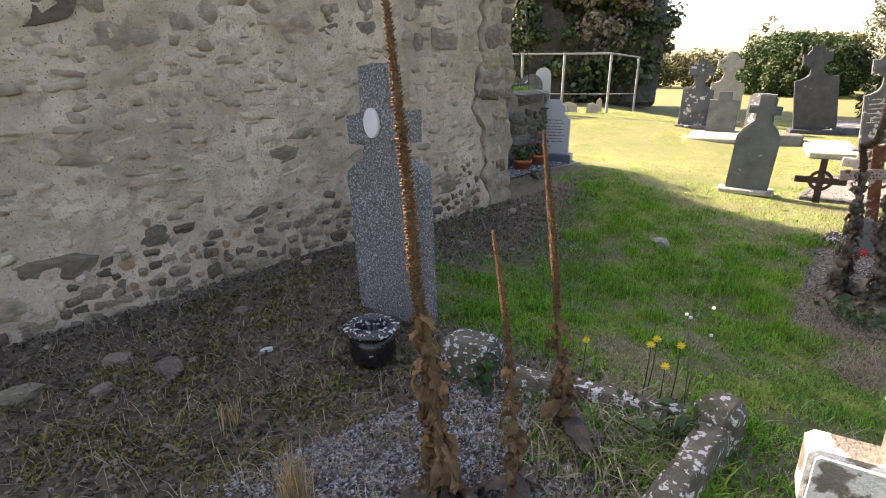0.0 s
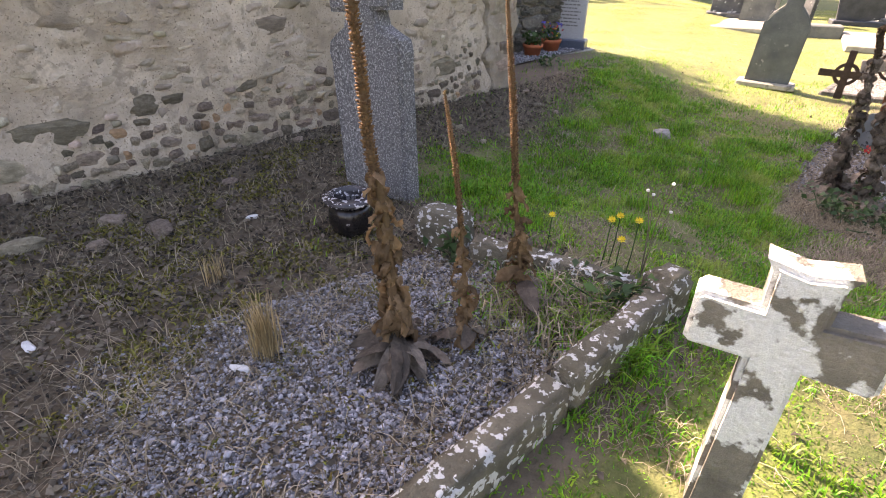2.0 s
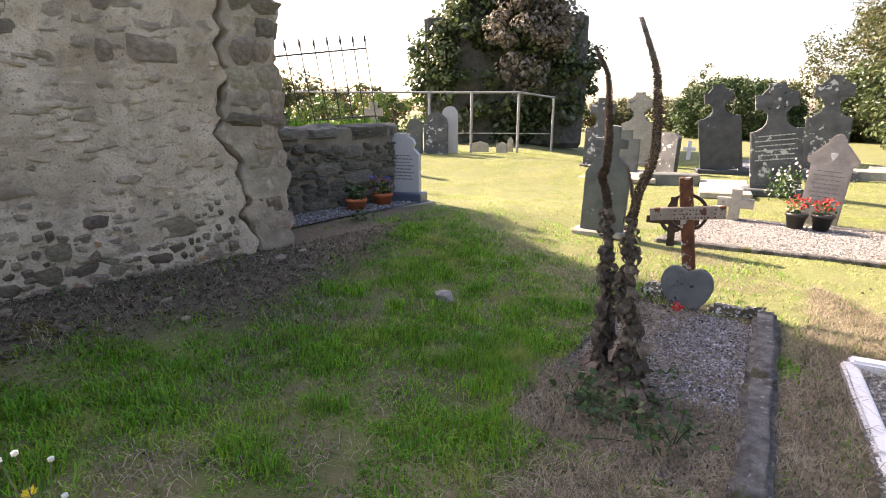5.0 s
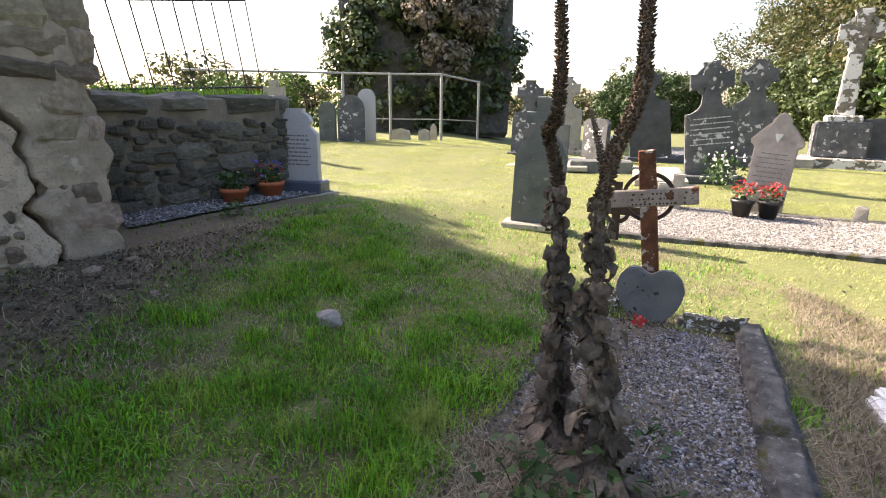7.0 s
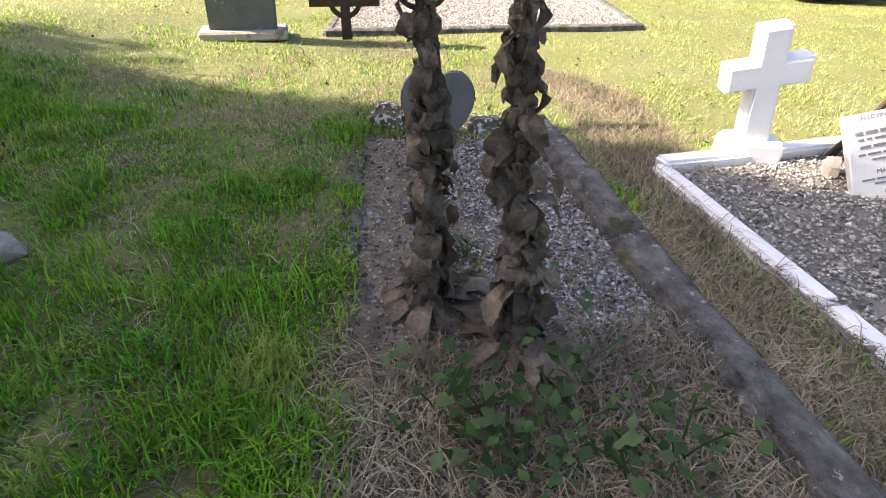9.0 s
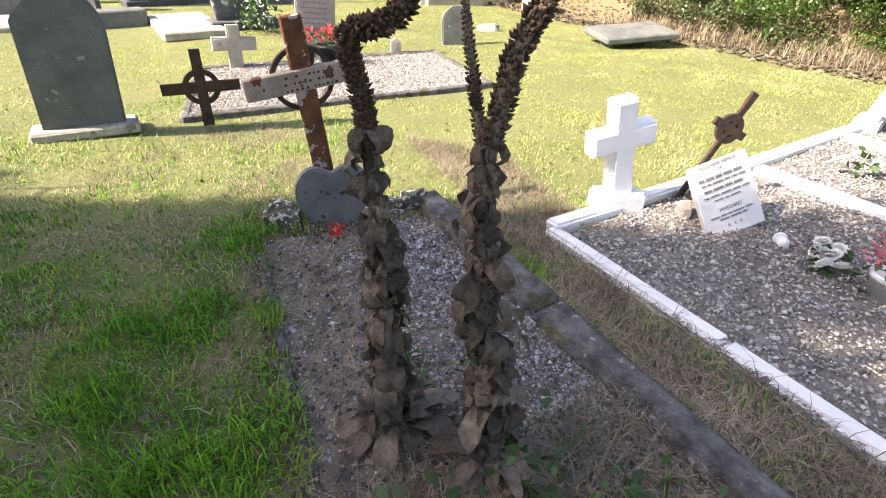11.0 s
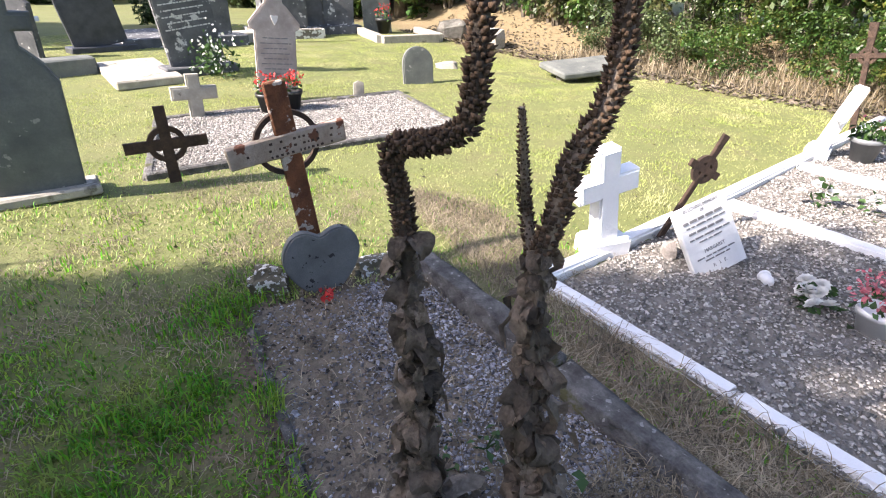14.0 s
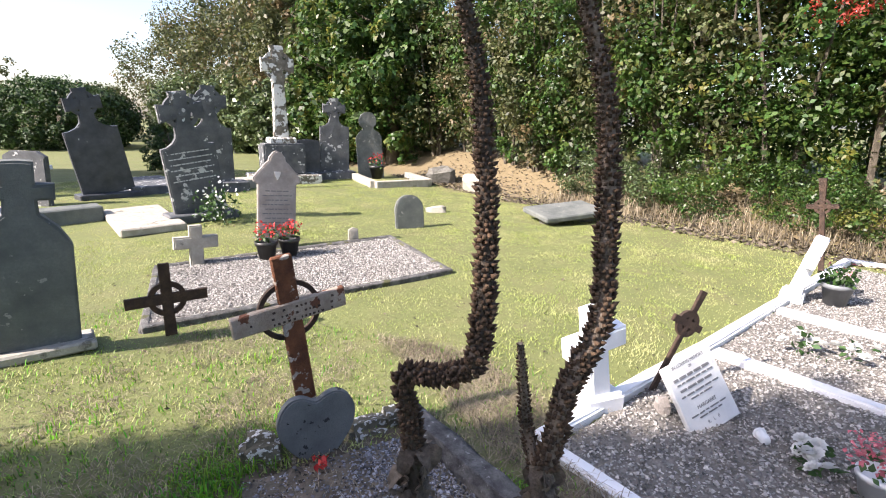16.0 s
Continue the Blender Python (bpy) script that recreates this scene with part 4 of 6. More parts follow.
    c.matrix_basis = pose(0, 0, 0, 0, 8, 0)
    rg = part("ring", ring_bm(0.055, 0.085, 0.014), M_RUST2, c)
    rg.location = (0, 0, 0.745)


def far_stones():
    # plain leaning stone with a small cross head
    half = [(0.25, 0), (0.25, 0.70), (0.235, 0.73), (0.19, 0.81), (0.115, 0.89), (0.092, 0.91), (0.085, 1.0), (0.18, 1.0), (0.18, 1.10), (0.085, 1.10), (0.085, 1.24), (0, 1.245)]
    headstone("grey_headstone", 3.865, 6.98, mirror(half), 0.10, M_GREYST, "plain grey-green headstone with small cross leaning on the lawn",
              yaw=-27, back=-5, side=3, plinth=(0.66, 0.28, 0.07), plinth_mat=M_BEIGE, z=0.02)
    # pointed sandstone with white spots
    half = [(0.225, 0), (0.225, 0.82), (0.27, 0.85), (0.28, 0.90), (0.13, 1.08), (0.10, 1.10), (0.09, 1.15), (0.045, 1.21), (0, 1.225)]
    t, b = headstone("pointed_headstone", 6.92, 7.75, mirror(half), 0.12, M_SAND, "pinkish pointed headstone speckled with white lichen at the gravel plot", yaw=-38, back=1, side=4, z=-0.02)
    bars(b, 0.12, [(0.74 - 0.055 * i, 0.34 if i % 2 else 0.28, 0.012) for i in range(9)], M_INK, 5)
    o = part("carved_shield", plate_bm([(-0.04, 0.05), (0.04, 0.05), (0.03, 0.0), (0, -0.05), (-0.03, 0.0)], 0.014, 0.003), M_INKW, b, "pale carved emblem")
    o.location = (0, -0.064, 0.93)
    # small stones near the plot
    headstone("round_headstone", 8.87, 6.93, mirror([(0.22, 0), (0.22, 0.30)] + arc(0, 0.30, 0.22, 10, 90, 8)), 0.09, M_GREYST, "small round-topped grey headstone on the lawn", yaw=-42, back=3, side=-2)
    headstone("marker_stone", 7.65, 7.10, mirror([(0.07, 0), (0.065, 0.19), (0.0, 0.22)]), 0.1, M_BEIGE, "short pale marker stone at the edge of the gravel", yaw=-40, rough=0.012)
    headstone("concrete_cross", 5.90, 7.92, latin(0.44, 0.13, 0.25, 0.50, 0.13), 0.10, M_BEIGE, "small beige concrete cross beside the gravel plot", yaw=-28, side=2, z=-0.04)
    celtic_stone("celtic_headstone", 7.5, 9.72, 0.74, 1.05, 0.66, "dark lichened headstone with a ringed cross and pale worn lettering", M_SLATE2, yaw=-22, side=-7, back=-3, plinth=(0.98, 0.42, 0.13), ink=6)
    celtic_stone("celtic_headstone", 9.75, 12.0, 0.78, 1.15, 0.72, "dark headstone with a white-lichened ringed cross on a stepped base", M_SLATE2, yaw=-30, back=-2, plinth=(1.25, 0.6, 0.22))
    celtic_stone("celtic_headstone", 8.15, 12.9, 0.86, 1.25, 0.62, "tall leaning blue-black headstone with a ringed cross", M_SLATE, yaw=-16, side=-9, back=-2, plinth=(1.05, 0.4, 0.12))
    celtic_stone("celtic_headstone", 12.9, 11.35, 0.72, 1.18, 0.6, "dark grey headstone with a short cross by the hedge", M_SLATE2, yaw=-42, side=1, plinth=(1.0, 0.45, 0.2))
    half = [(0.33, 0), (0.33, 1.05), (0.25, 1.18), (0.14, 1.24), (0.14, 1.30), (0.2, 1.36), (0.22, 1.46), (0.2, 1.56), (0.14, 1.64), (0.06, 1.68), (0, 1.69)]
    headstone("clover_headstone", 13.65, 10.75, mirror(half), 0.13, M_GREYST, "grey headstone with a clover-shaped head by the hedge", yaw=-45, side=-3)
    celtic_stone("celtic_headstone", 5.35, 12.9, 0.66, 0.86, 0.58, "grey headstone with a pale ringed cross on a low stone step", M_SLATE2, yaw=-18, side=1, plinth=(0.8, 0.36, 0.1))
    celtic_stone("celtic_headstone", 6.75, 14.6, 0.78, 1.05, 0.66, "pale streaked headstone with a ringed cross", M_BEIGE, yaw=-18, plinth=(0.9, 0.4, 0.12))
    headstone("slab_headstone", 6.9, 13.0, mirror([(0.33, 0), (0.33, 0.84), (0.2, 0.92), (0, 0.92)]), 0.12, M_SLATE2, "dark upright slab seen from behind among the crosses", yaw=-62, side=2)
    headstone("grey_block_headstone", 5.75, 12.35, mirror([(0.3, 0), (0.3, 0.78), (0.14, 0.78), (0.13, 0.97), (0, 0.97)]), 0.16, M_GREYST, "grey headstone with a squared top on the lawn", yaw=-24, side=1)
    celtic_stone("celtic_headstone", 7.25, 15.9, 0.5, 0.7, 0.5, "small dark headstone with a ringed cross far off", M_SLATE2, yaw=-20, plinth=(0.6, 0.3, 0.1))
    headstone("white_cross_marker", 9.0, 16.6, latin(0.34, 0.1, 0.28, 0.56, 0.1), 0.08, M_WHITE, "small white cross far off before the yew", yaw=-20)
    # tall high cross on its plinth
    hc = thing("high_cross", pose(11.75, 12.0, gz(11.75, 12.0) - 0.03, 0, 0, -36), "tall lichened stone high cross on a stepped plinth", "monument")
    part("step", box_bm(1.55, 1.2, 0.22, 0.02, 0, 1, 2, 0.01, 1), M_LICHEN, hc)
    part("plinth", box_bm(0.95, 0.75, 0.72, 0.04, 0.215, 2, 2, 0.01, 2), M_SLATE2, hc)
    bm = box_bm(0.62, 0.5, 0.14, 0.03, 0.93)
    part("cap", bm, M_LICHEN, hc)
    sh = [(0.17, 0), (0.125, 1.25)] + [(x, z) for x, z in celtic_top(1.62, 0.36, 0.24, 0.42, 0.34, 1.3)]
    c = part("cross", plate_bm(mirror(sh), 0.2, 0.02, 0.008), M_LICHEN, hc)
    c.location = (0, 0, 1.05)
    rg = part("ring", ring_bm(0.24, 0.32, 0.15), M_LICHEN, c)
    rg.location = (0, 0, 1.62)
    headstone("low_dark_headstone", 12.35, 11.75, mirror([(0.3, 0), (0.3, 0.78), (0, 0.82)]), 0.14, M_SLATE, "low dark headstone beside the high cross", yaw=-40, plinth=(0.8, 0.4, 0.2))
    for x, y, w, d, h, yaw, lab, mat in ((10.35, 12.1, 1.5, 0.5, 0.22, -30, "long low stone step before the dark headstone", M_BEIGE), (9.2, 13.3, 1.0, 1.7, 0.2, -20, "flat dark grave slab tilted in the lawn", M_SLATE2),
                                   (6.95, 10.3, 0.8, 1.7, 0.12, -25, "pale flat grave slab beside the dark headstone", M_BEIGE), (5.55, 12.0, 1.5, 1.6, 0.1, -20, "pale low kerbed grave slab on the rise", M_BEIGE),
                                   (6.3, 11.2, 1.1, 0.35, 0.25, -20, "grey stone step among the graves", M_GREYST), (10.65, 5.0, 1.15, 0.8, 0.09, -45, "dark flat table slab propped at the foot of the bank", M_GREYST)):
        tilt = 9 if "propped" in lab else 2
        o = link_bm("grave_slab", box_bm(w, d, h, 0.02, 0, 1, 2, 0.008, x), mat)
        o.matrix_world = pose(x, y, gz(x, y) - 0.03 + (0.16 if tilt == 9 else 0), tilt * 0.5, -tilt * 0.4, yaw)
        tagged(o, lab, "grave slab")
    for x, y, dz in ((10.4, 5.2, 0), (10.9, 4.75, 0)):
        o = link_bm("prop_stone", box_bm(0.3, 0.3, 0.26, 0.05, 0, 2, 1, 0.02, x), M_DARKRUB)
        o.matrix_world = pose(x, y, gz(x, y) - 0.08, 0, 0, 20)
        tagged(o, "rough stone propping the table slab", "stone", "prop stones")
    # kerbed plot in front of the clover stone
    e = np.array((12.4, 9.6))
    for i, (p, q) in enumerate((((13.1, 10.9), (11.9, 9.55)), ((11.9, 9.5), (13.0, 8.75)), ((13.05, 8.75), (14.2, 10.0)))):
        p, q = np.array(p), np.array(q)
        o = link_bm("pale_kerb", box_bm(float(np.linalg.norm(q - p)), 0.16, 0.2, 0.015, 0, 1, 2, 0.006, i), M_BEIGE)
        c = (p + q) / 2
        o.matrix_world = pose(c[0], c[1], gz(*c) - 0.05, 0, 0, math.degrees(math.atan2(q[1] - p[1], q[0] - p[0])))
        tagged(o, "pale concrete kerb of a grave by the hedge", "kerb", "kerb by the hedge")
    # kerb of the gravel plot
    for i, (p, q) in enumerate(zip(QG, QG[1:] + QG[:1])):
        p, q = np.array(p), np.array(q)
        o = link_bm("plot_kerb", box_bm(float(np.linalg.norm(q - p)) + 0.05, 0.07, 0.13, 0.012, 0, 1, 3, 0.006, i), M_KERB2)
        c = (p + q) / 2
        o.matrix_world = pose(c[0], c[1], gz(*c) - 0.085, 0, 0, math.degrees(math.atan2(q[1] - p[1], q[0] - p[0])))
        tagged(o, "low concrete kerb of the pale gravel plot", "kerb", "kerb of the gravel plot")
    # stones on the rise behind the low wall
    for x, y, w, h, yaw, m in ((1.6, 14.3, 0.62, 1.05, -14, M_SLATE2), (1.95, 14.6, 0.42, 1.2, -20, M_BLUEST), (1.05, 14.5, 0.4, 0.9, -14, M_GREYST)):
        headstone("round_topped_headstone", x, y, mirror([(w / 2, 0), (w / 2, h - w / 2)] + arc(0, h - w / 2, w / 2, 12, 90, 7)), 0.1, m, "old round-topped pale headstone on the rise by the fence", yaw=yaw, group="headstones on the rise")
    for x, y, w, h in ((3.3, 14.6, 0.3, 0.3), (3.55, 14.9, 0.16, 0.42), (2.75, 15.1, 0.5, 0.3)):
        headstone("stump_headstone", x, y, mirror([(w / 2, 0), (w / 2 * 0.9, h * 0.8), (0, h)]), 0.1, M_BEIGE, "broken stump of an old headstone by the fence", yaw=-14, rough=0.012, group="stumps by the fence")
    headstone("far_cross", 0.35, 12.2, mirror([(0.16, 0), (0.15, 0.5)] + celtic_top(0.7, 0.2, 0.14, 0.2, 0.18)), 0.09, M_BEIGE, "weathered stone cross beyond the low wall", yaw=-14, z=0.75)
    headstone("far_headstone", -1.3, 11.0, mirror([(0.22, 0), (0.22, 0.3), (0, 0.42)]), 0.09, M_SLATE2, "dark gabled headstone beyond the low wall", yaw=-14, z=0.9)


# ---- bed with the pale headstone ----
def bed():
    half = [(0.255, 0), (0.255, 0.52), (0.19, 0.585), (0.165, 0.60), (0.165, 0.63), (0.19, 0.66), (0.165, 0.72), (0.10, 0.76), (0.10, 0.80), (0, 0.80)]
    t, b = headstone("pale_headstone", 1.38, 7.98, mirror(half), 0.09, M_BLUEST, "pale grey polished headstone with dark lettering in a flower bed", yaw=-18, plinth=(0.62, 0.26, 0.19), plinth_mat=M_BLUEBASE, z=0.2, rough=0, bevel=0.006)
    bars(b, 0.09, [(0.50 - 0.045 * i, 0.36 if i % 2 else 0.28, 0.016) for i in range(8)], M_INK, 8)
    for i, (p, q) in enumerate((((0.05, 6.25), (0.95, 7.05)), ((0.96, 7.06), (1.80, 7.98)))):
        p, q = np.array(p), np.array(q)
        o = link_bm("bed_kerb", box_bm(float(np.linalg.norm(q - p)), 0.09, 0.16, 0.012, 0, 1, 3, 0.006, i), M_BEIGE)
        c = (p + q) / 2
        o.matrix_world = pose(c[0], c[1], 0.1, 0, 0, math.degrees(math.atan2(q[1] - p[1], q[0] - p[0])))
        tagged(o, "pale concrete kerb edging the flower bed", "kerb", "kerb of the flower bed")
    def pot(x, y, z, s, mat, label, petals, seed, leaf_n=60, spread=1.0):
        t = thing("flower_pot", pose(x, y, z), label, "flower pot", "potted flowers")
        part("pot", lathe_bm([(0.07 * s, 0), (0.10 * s, 0.15 * s), (0.11 * s, 0.15 * s), (0.112 * s, 0.185 * s), (0.10 * s, 0.185 * s), (0.095 * s, 0.15 * s)], 18), mat, t, smooth=True)
        r = np.random.default_rng(seed)
        def tuft(n, size, zlo, zhi, rad, m, nm):
            c = r.normal(0, 1, (n, 3))
            c /= np.linalg.norm(c, axis=1)[:, None]
            c = c * rad * r.uniform(0.4, 1, (n, 1))
            c[:, 2] = zlo + (zhi - zlo) * r.random(n)
            V, F = leaf_quads(c, r.normal(0, 1, (n, 3)) + (0, 0, 0.8), size, r)
            o = link_np(nm, V, F, m, t)
            o["kind"] = "stuff"
            return o
        tuft(leaf_n, 0.05 * s, 0.16 * s, 0.30 * s, 0.13 * s * spread, M_FLOWLEAF, "foliage")
        for k, (m, n) in enumerate(petals):
            tuft(n, 0.035 * s, 0.22 * s, 0.36 * s, 0.14 * s * spread, m, "bloom")
        return t
    pot(0.88, 7.17, 0.2, 1.2, M_TERRA, "terracotta pot with dark green plant on the gravel bed", [(M_PETWHITE, 4)], 1, 140)
    pot(1.15, 7.57, 0.2, 1.25, M_TERRA, "terracotta pot with blue and red flowers beside the pale headstone", [(M_PETBLUE, 30), (M_PETRED, 16), (M_PETYEL, 8)], 2, 70)
    pot(6.44, 7.43, 0.02, 1.15, M_POTBLK, "black pot of red flowers before the pointed headstone", [(M_PETRED, 70)], 3, 60, 1.0)
    pot(6.70, 7.33, 0.02, 1.15, M_POTBLK, "black pot full of red flowers on the pale gravel", [(M_PETRED, 90)], 4, 60, 1.0)
    pot(12.9, 10.1, 0.2, 1.7, M_POTBLK, "black pot of red flowers on the kerbed plot by the hedge", [(M_PETRED, 50)], 5, 40)
    pot(4.71, 2.29, -0.02, 0.8, M_WHITE, "white pot of pink artificial flowers on the gravel", [(M_PETPINK, 220)], 6, 30, 1.25)
    pot(7.74, 1.87, -0.02, 1.2, M_POTGREY, "grey bucket with a dry leafy plant on the gravel", [(M_PETPINK, 6)], 7, 120)
    def posy(x, y, z, n, label, seed, leaf=40):
        t = thing("white_flowers", pose(x, y, z), label, "flowers", "white artificial flowers")
        r = np.random.default_rng(seed)
        c = r.normal(0, 0.06, (leaf, 3)) + (0, 0, 0.06)
        c[:, 2] = np.abs(c[:, 2])
        V, F = leaf_quads(c, r.normal(0, 1, (leaf, 3)) + (0, 0, 0.8), 0.06, r)
        link_np("foliage", V, F, M_FLOWLEAF, t)
        for _ in range(n):
            q = Vector((r.normal(0, 0.075), r.normal(0, 0.055), 0.08 + 0.05 * r.random()))
            bm = bmesh.new()
            for ring, (cnt, tilt, ln) in enumerate(((9, 12, 0.044), (8, 38, 0.040), (7, 60, 0.034), (4, 80, 0.026))):
                for k in range(cnt):
                    v = [bm.verts.new(p) for p in ((0, 0, 0), (ln * 0.65, ln * 0.5, 0.006), (ln, 0, 0.0), (ln * 0.65, -ln * 0.5, 0.006))]
                    bm.faces.new(v)
                    bmesh.ops.transform(bm, matrix=pose(0, 0, 0, 0, -tilt, 360 * k / cnt + ring * 25), verts=v)
            o = part("flower", bm, M_PETWHITE, t)
            o.matrix_basis = Matrix.Translation(q) @ pose(0, 0, 0, r.uniform(-40, 40), r.uniform(-40, 40), 0)
    posy(4.81, 2.50, -0.01, 8, "white artificial flowers with green leaves lying on the gravel", 1)
    posy(6.32, 2.30, -0.01, 7, "bunch of white artificial flowers on the pale gravel", 2, 20)
    posy(6.30, 2.04, -0.01, 5, "scattered white artificial flowers on the pale gravel", 3, 10)
    cn = thing("candle_holder", pose(4.92, 2.68, 0.035, 0, 90, 20), "small white plastic candle holder lying on the gravel", "candle holder")
    part("cup", lathe_bm([(0.02, 0), (0.026, 0.015), (0.029, 0.075), (0.024, 0.075), (0.02, 0.03)], 14), M_WHITE, cn, smooth=True)
    part("collar", lathe_bm([(0.03, 0.066), (0.033, 0.069), (0.033, 0.076), (0.03, 0.08)], 14), M_WHITE, cn, smooth=True)
    t = thing("flowering_shrub", pose(7.45, 9.32, gz(7.45, 9.32)), "small pale flowering shrub before the dark headstone", "shrub")
    r = np.random.default_rng(9)
    c = r.normal(0, 0.14, (260, 3)) + (0, 0, 0.24)
    c[:, 2] = np.clip(c[:, 2], 0.01, 0.6)
    V, F = leaf_quads(c, r.normal(0, 1, (260, 3)), 0.07, r)
    link_np("foliage", V, F, M_FLOWLEAF, t)
    c = r.normal(0, 0.14, (70, 3)) + (0, 0, 0.34)
    V, F = leaf_quads(c, r.normal(0, 1, (70, 3)), 0.06, r)
    link_np("flowers", V, F, M_PETWHITE, t)["kind"] = "stuff"


# ---- foliage ----
def leaf_quads(centres, normals, size, r, aspect=0.62):
    """Pointed leaves: a folded quadrilateral about each centre."""
    n = len(centres)
    nr = normals / (np.linalg.norm(normals, axis=1)[:, None] + 1e-9)
    a = np.cross(nr, r.normal(0, 1, (n, 3)))
    a /= np.linalg.norm(a, axis=1)[:, None] + 1e-9
    b = np.cross(nr, a)
    s = (size * r.uniform(0.6, 1.3, n))[:, None]
    bend = nr * s * 0.18
    V = np.stack([centres - a * s * 0.5, centres + b * s * aspect * 0.5 + bend, centres + a * s * 0.5, centres - b * s * aspect * 0.5 + bend], 1).reshape(-1, 3)
    F = np.arange(n * 4).reshape(n, 4)
    return V, F


def clump_points(clumps, per, r, shell=0.55):
    """Points scattered in the outer part of many small clumps (x, y, z, radius)."""
    c = np.repeat(clumps, per, axis=0)
    d = r.normal(0, 1, (len(c), 3))
    d /= np.linalg.norm(d, axis=1)[:, None]
    rad = c[:, 3:4] * (shell + (1 - shell) * r.random((len(c), 1)))
    return c[:, :3] + d * rad * (1, 1, 0.8), d + (0, 0, 0.5)


def crown(name, clumps, per, size, material, parent, seed, shell=0.5):
    r = np.random.default_rng(seed)
    p, nn = clump_points(np.asarray(clumps, dtype=float), per, r, shell)
    V, F = leaf_quads(p, nn + r.normal(0, 0.5, p.shape), size, r)
    return link_np(name, V, F, material, parent)


def blob(cx, cy, cz, rx, ry, rz, n, r, rad=(0.25, 0.55), hollow=0.45):
    d = r.normal(0, 1, (n, 3))
    d /= np.linalg.norm(d, axis=1)[:, None]
    k = hollow + (1 - hollow) * r.random((n, 1)) ** 0.6
    p = d * k * (rx, ry, rz) + (cx, cy, cz)
    return np.concatenate([p, r.uniform(rad[0], rad[1], (n, 1))], 1)


def tree(name, x, y, h, spread, label, material, seed, leaf=0.11, clumps=90, per=70, limbs=7, trunk=0.16, low=0.35, category="tree", z=None):
    r = np.random.default_rng(seed)
    z0 = gz(x, y) if z is None else z
    t = thing(name, pose(x, y, z0), label, category)
    part("trunk", tube_bm([(0, 0, -0.1), (0.06, 0.04, h * 0.25), (0.02, -0.05, h * 0.5), (0.08, 0.03, h * 0.8)], [trunk * 1.3, trunk, trunk * 0.7, trunk * 0.25], 9), M_BARK, t, smooth=True)
    for i in range(limbs):
        a = 2 * math.pi * i / limbs + r.uniform(-0.4, 0.4)
        zz = h * r.uniform(0.2, 0.6)
        l = spread * r.uniform(0.55, 0.9)
        part("limb", tube_bm([(0, 0, zz), (l * 0.5 * math.cos(a), l * 0.5 * math.sin(a), zz + h * 0.14), (l * math.cos(a), l * math.sin(a), zz + h * 0.2)], [trunk * 0.5, trunk * 0.3, trunk * 0.1], 6), M_BARK, t, smooth=True)
    cl = blob(0, 0, h * (0.5 + low / 2), spread, spread, h * (0.5 - low / 2), clumps, r, (spread * 0.14, spread * 0.28))
    crown("crown", cl, per, leaf, material, t, seed + 1)
    return t


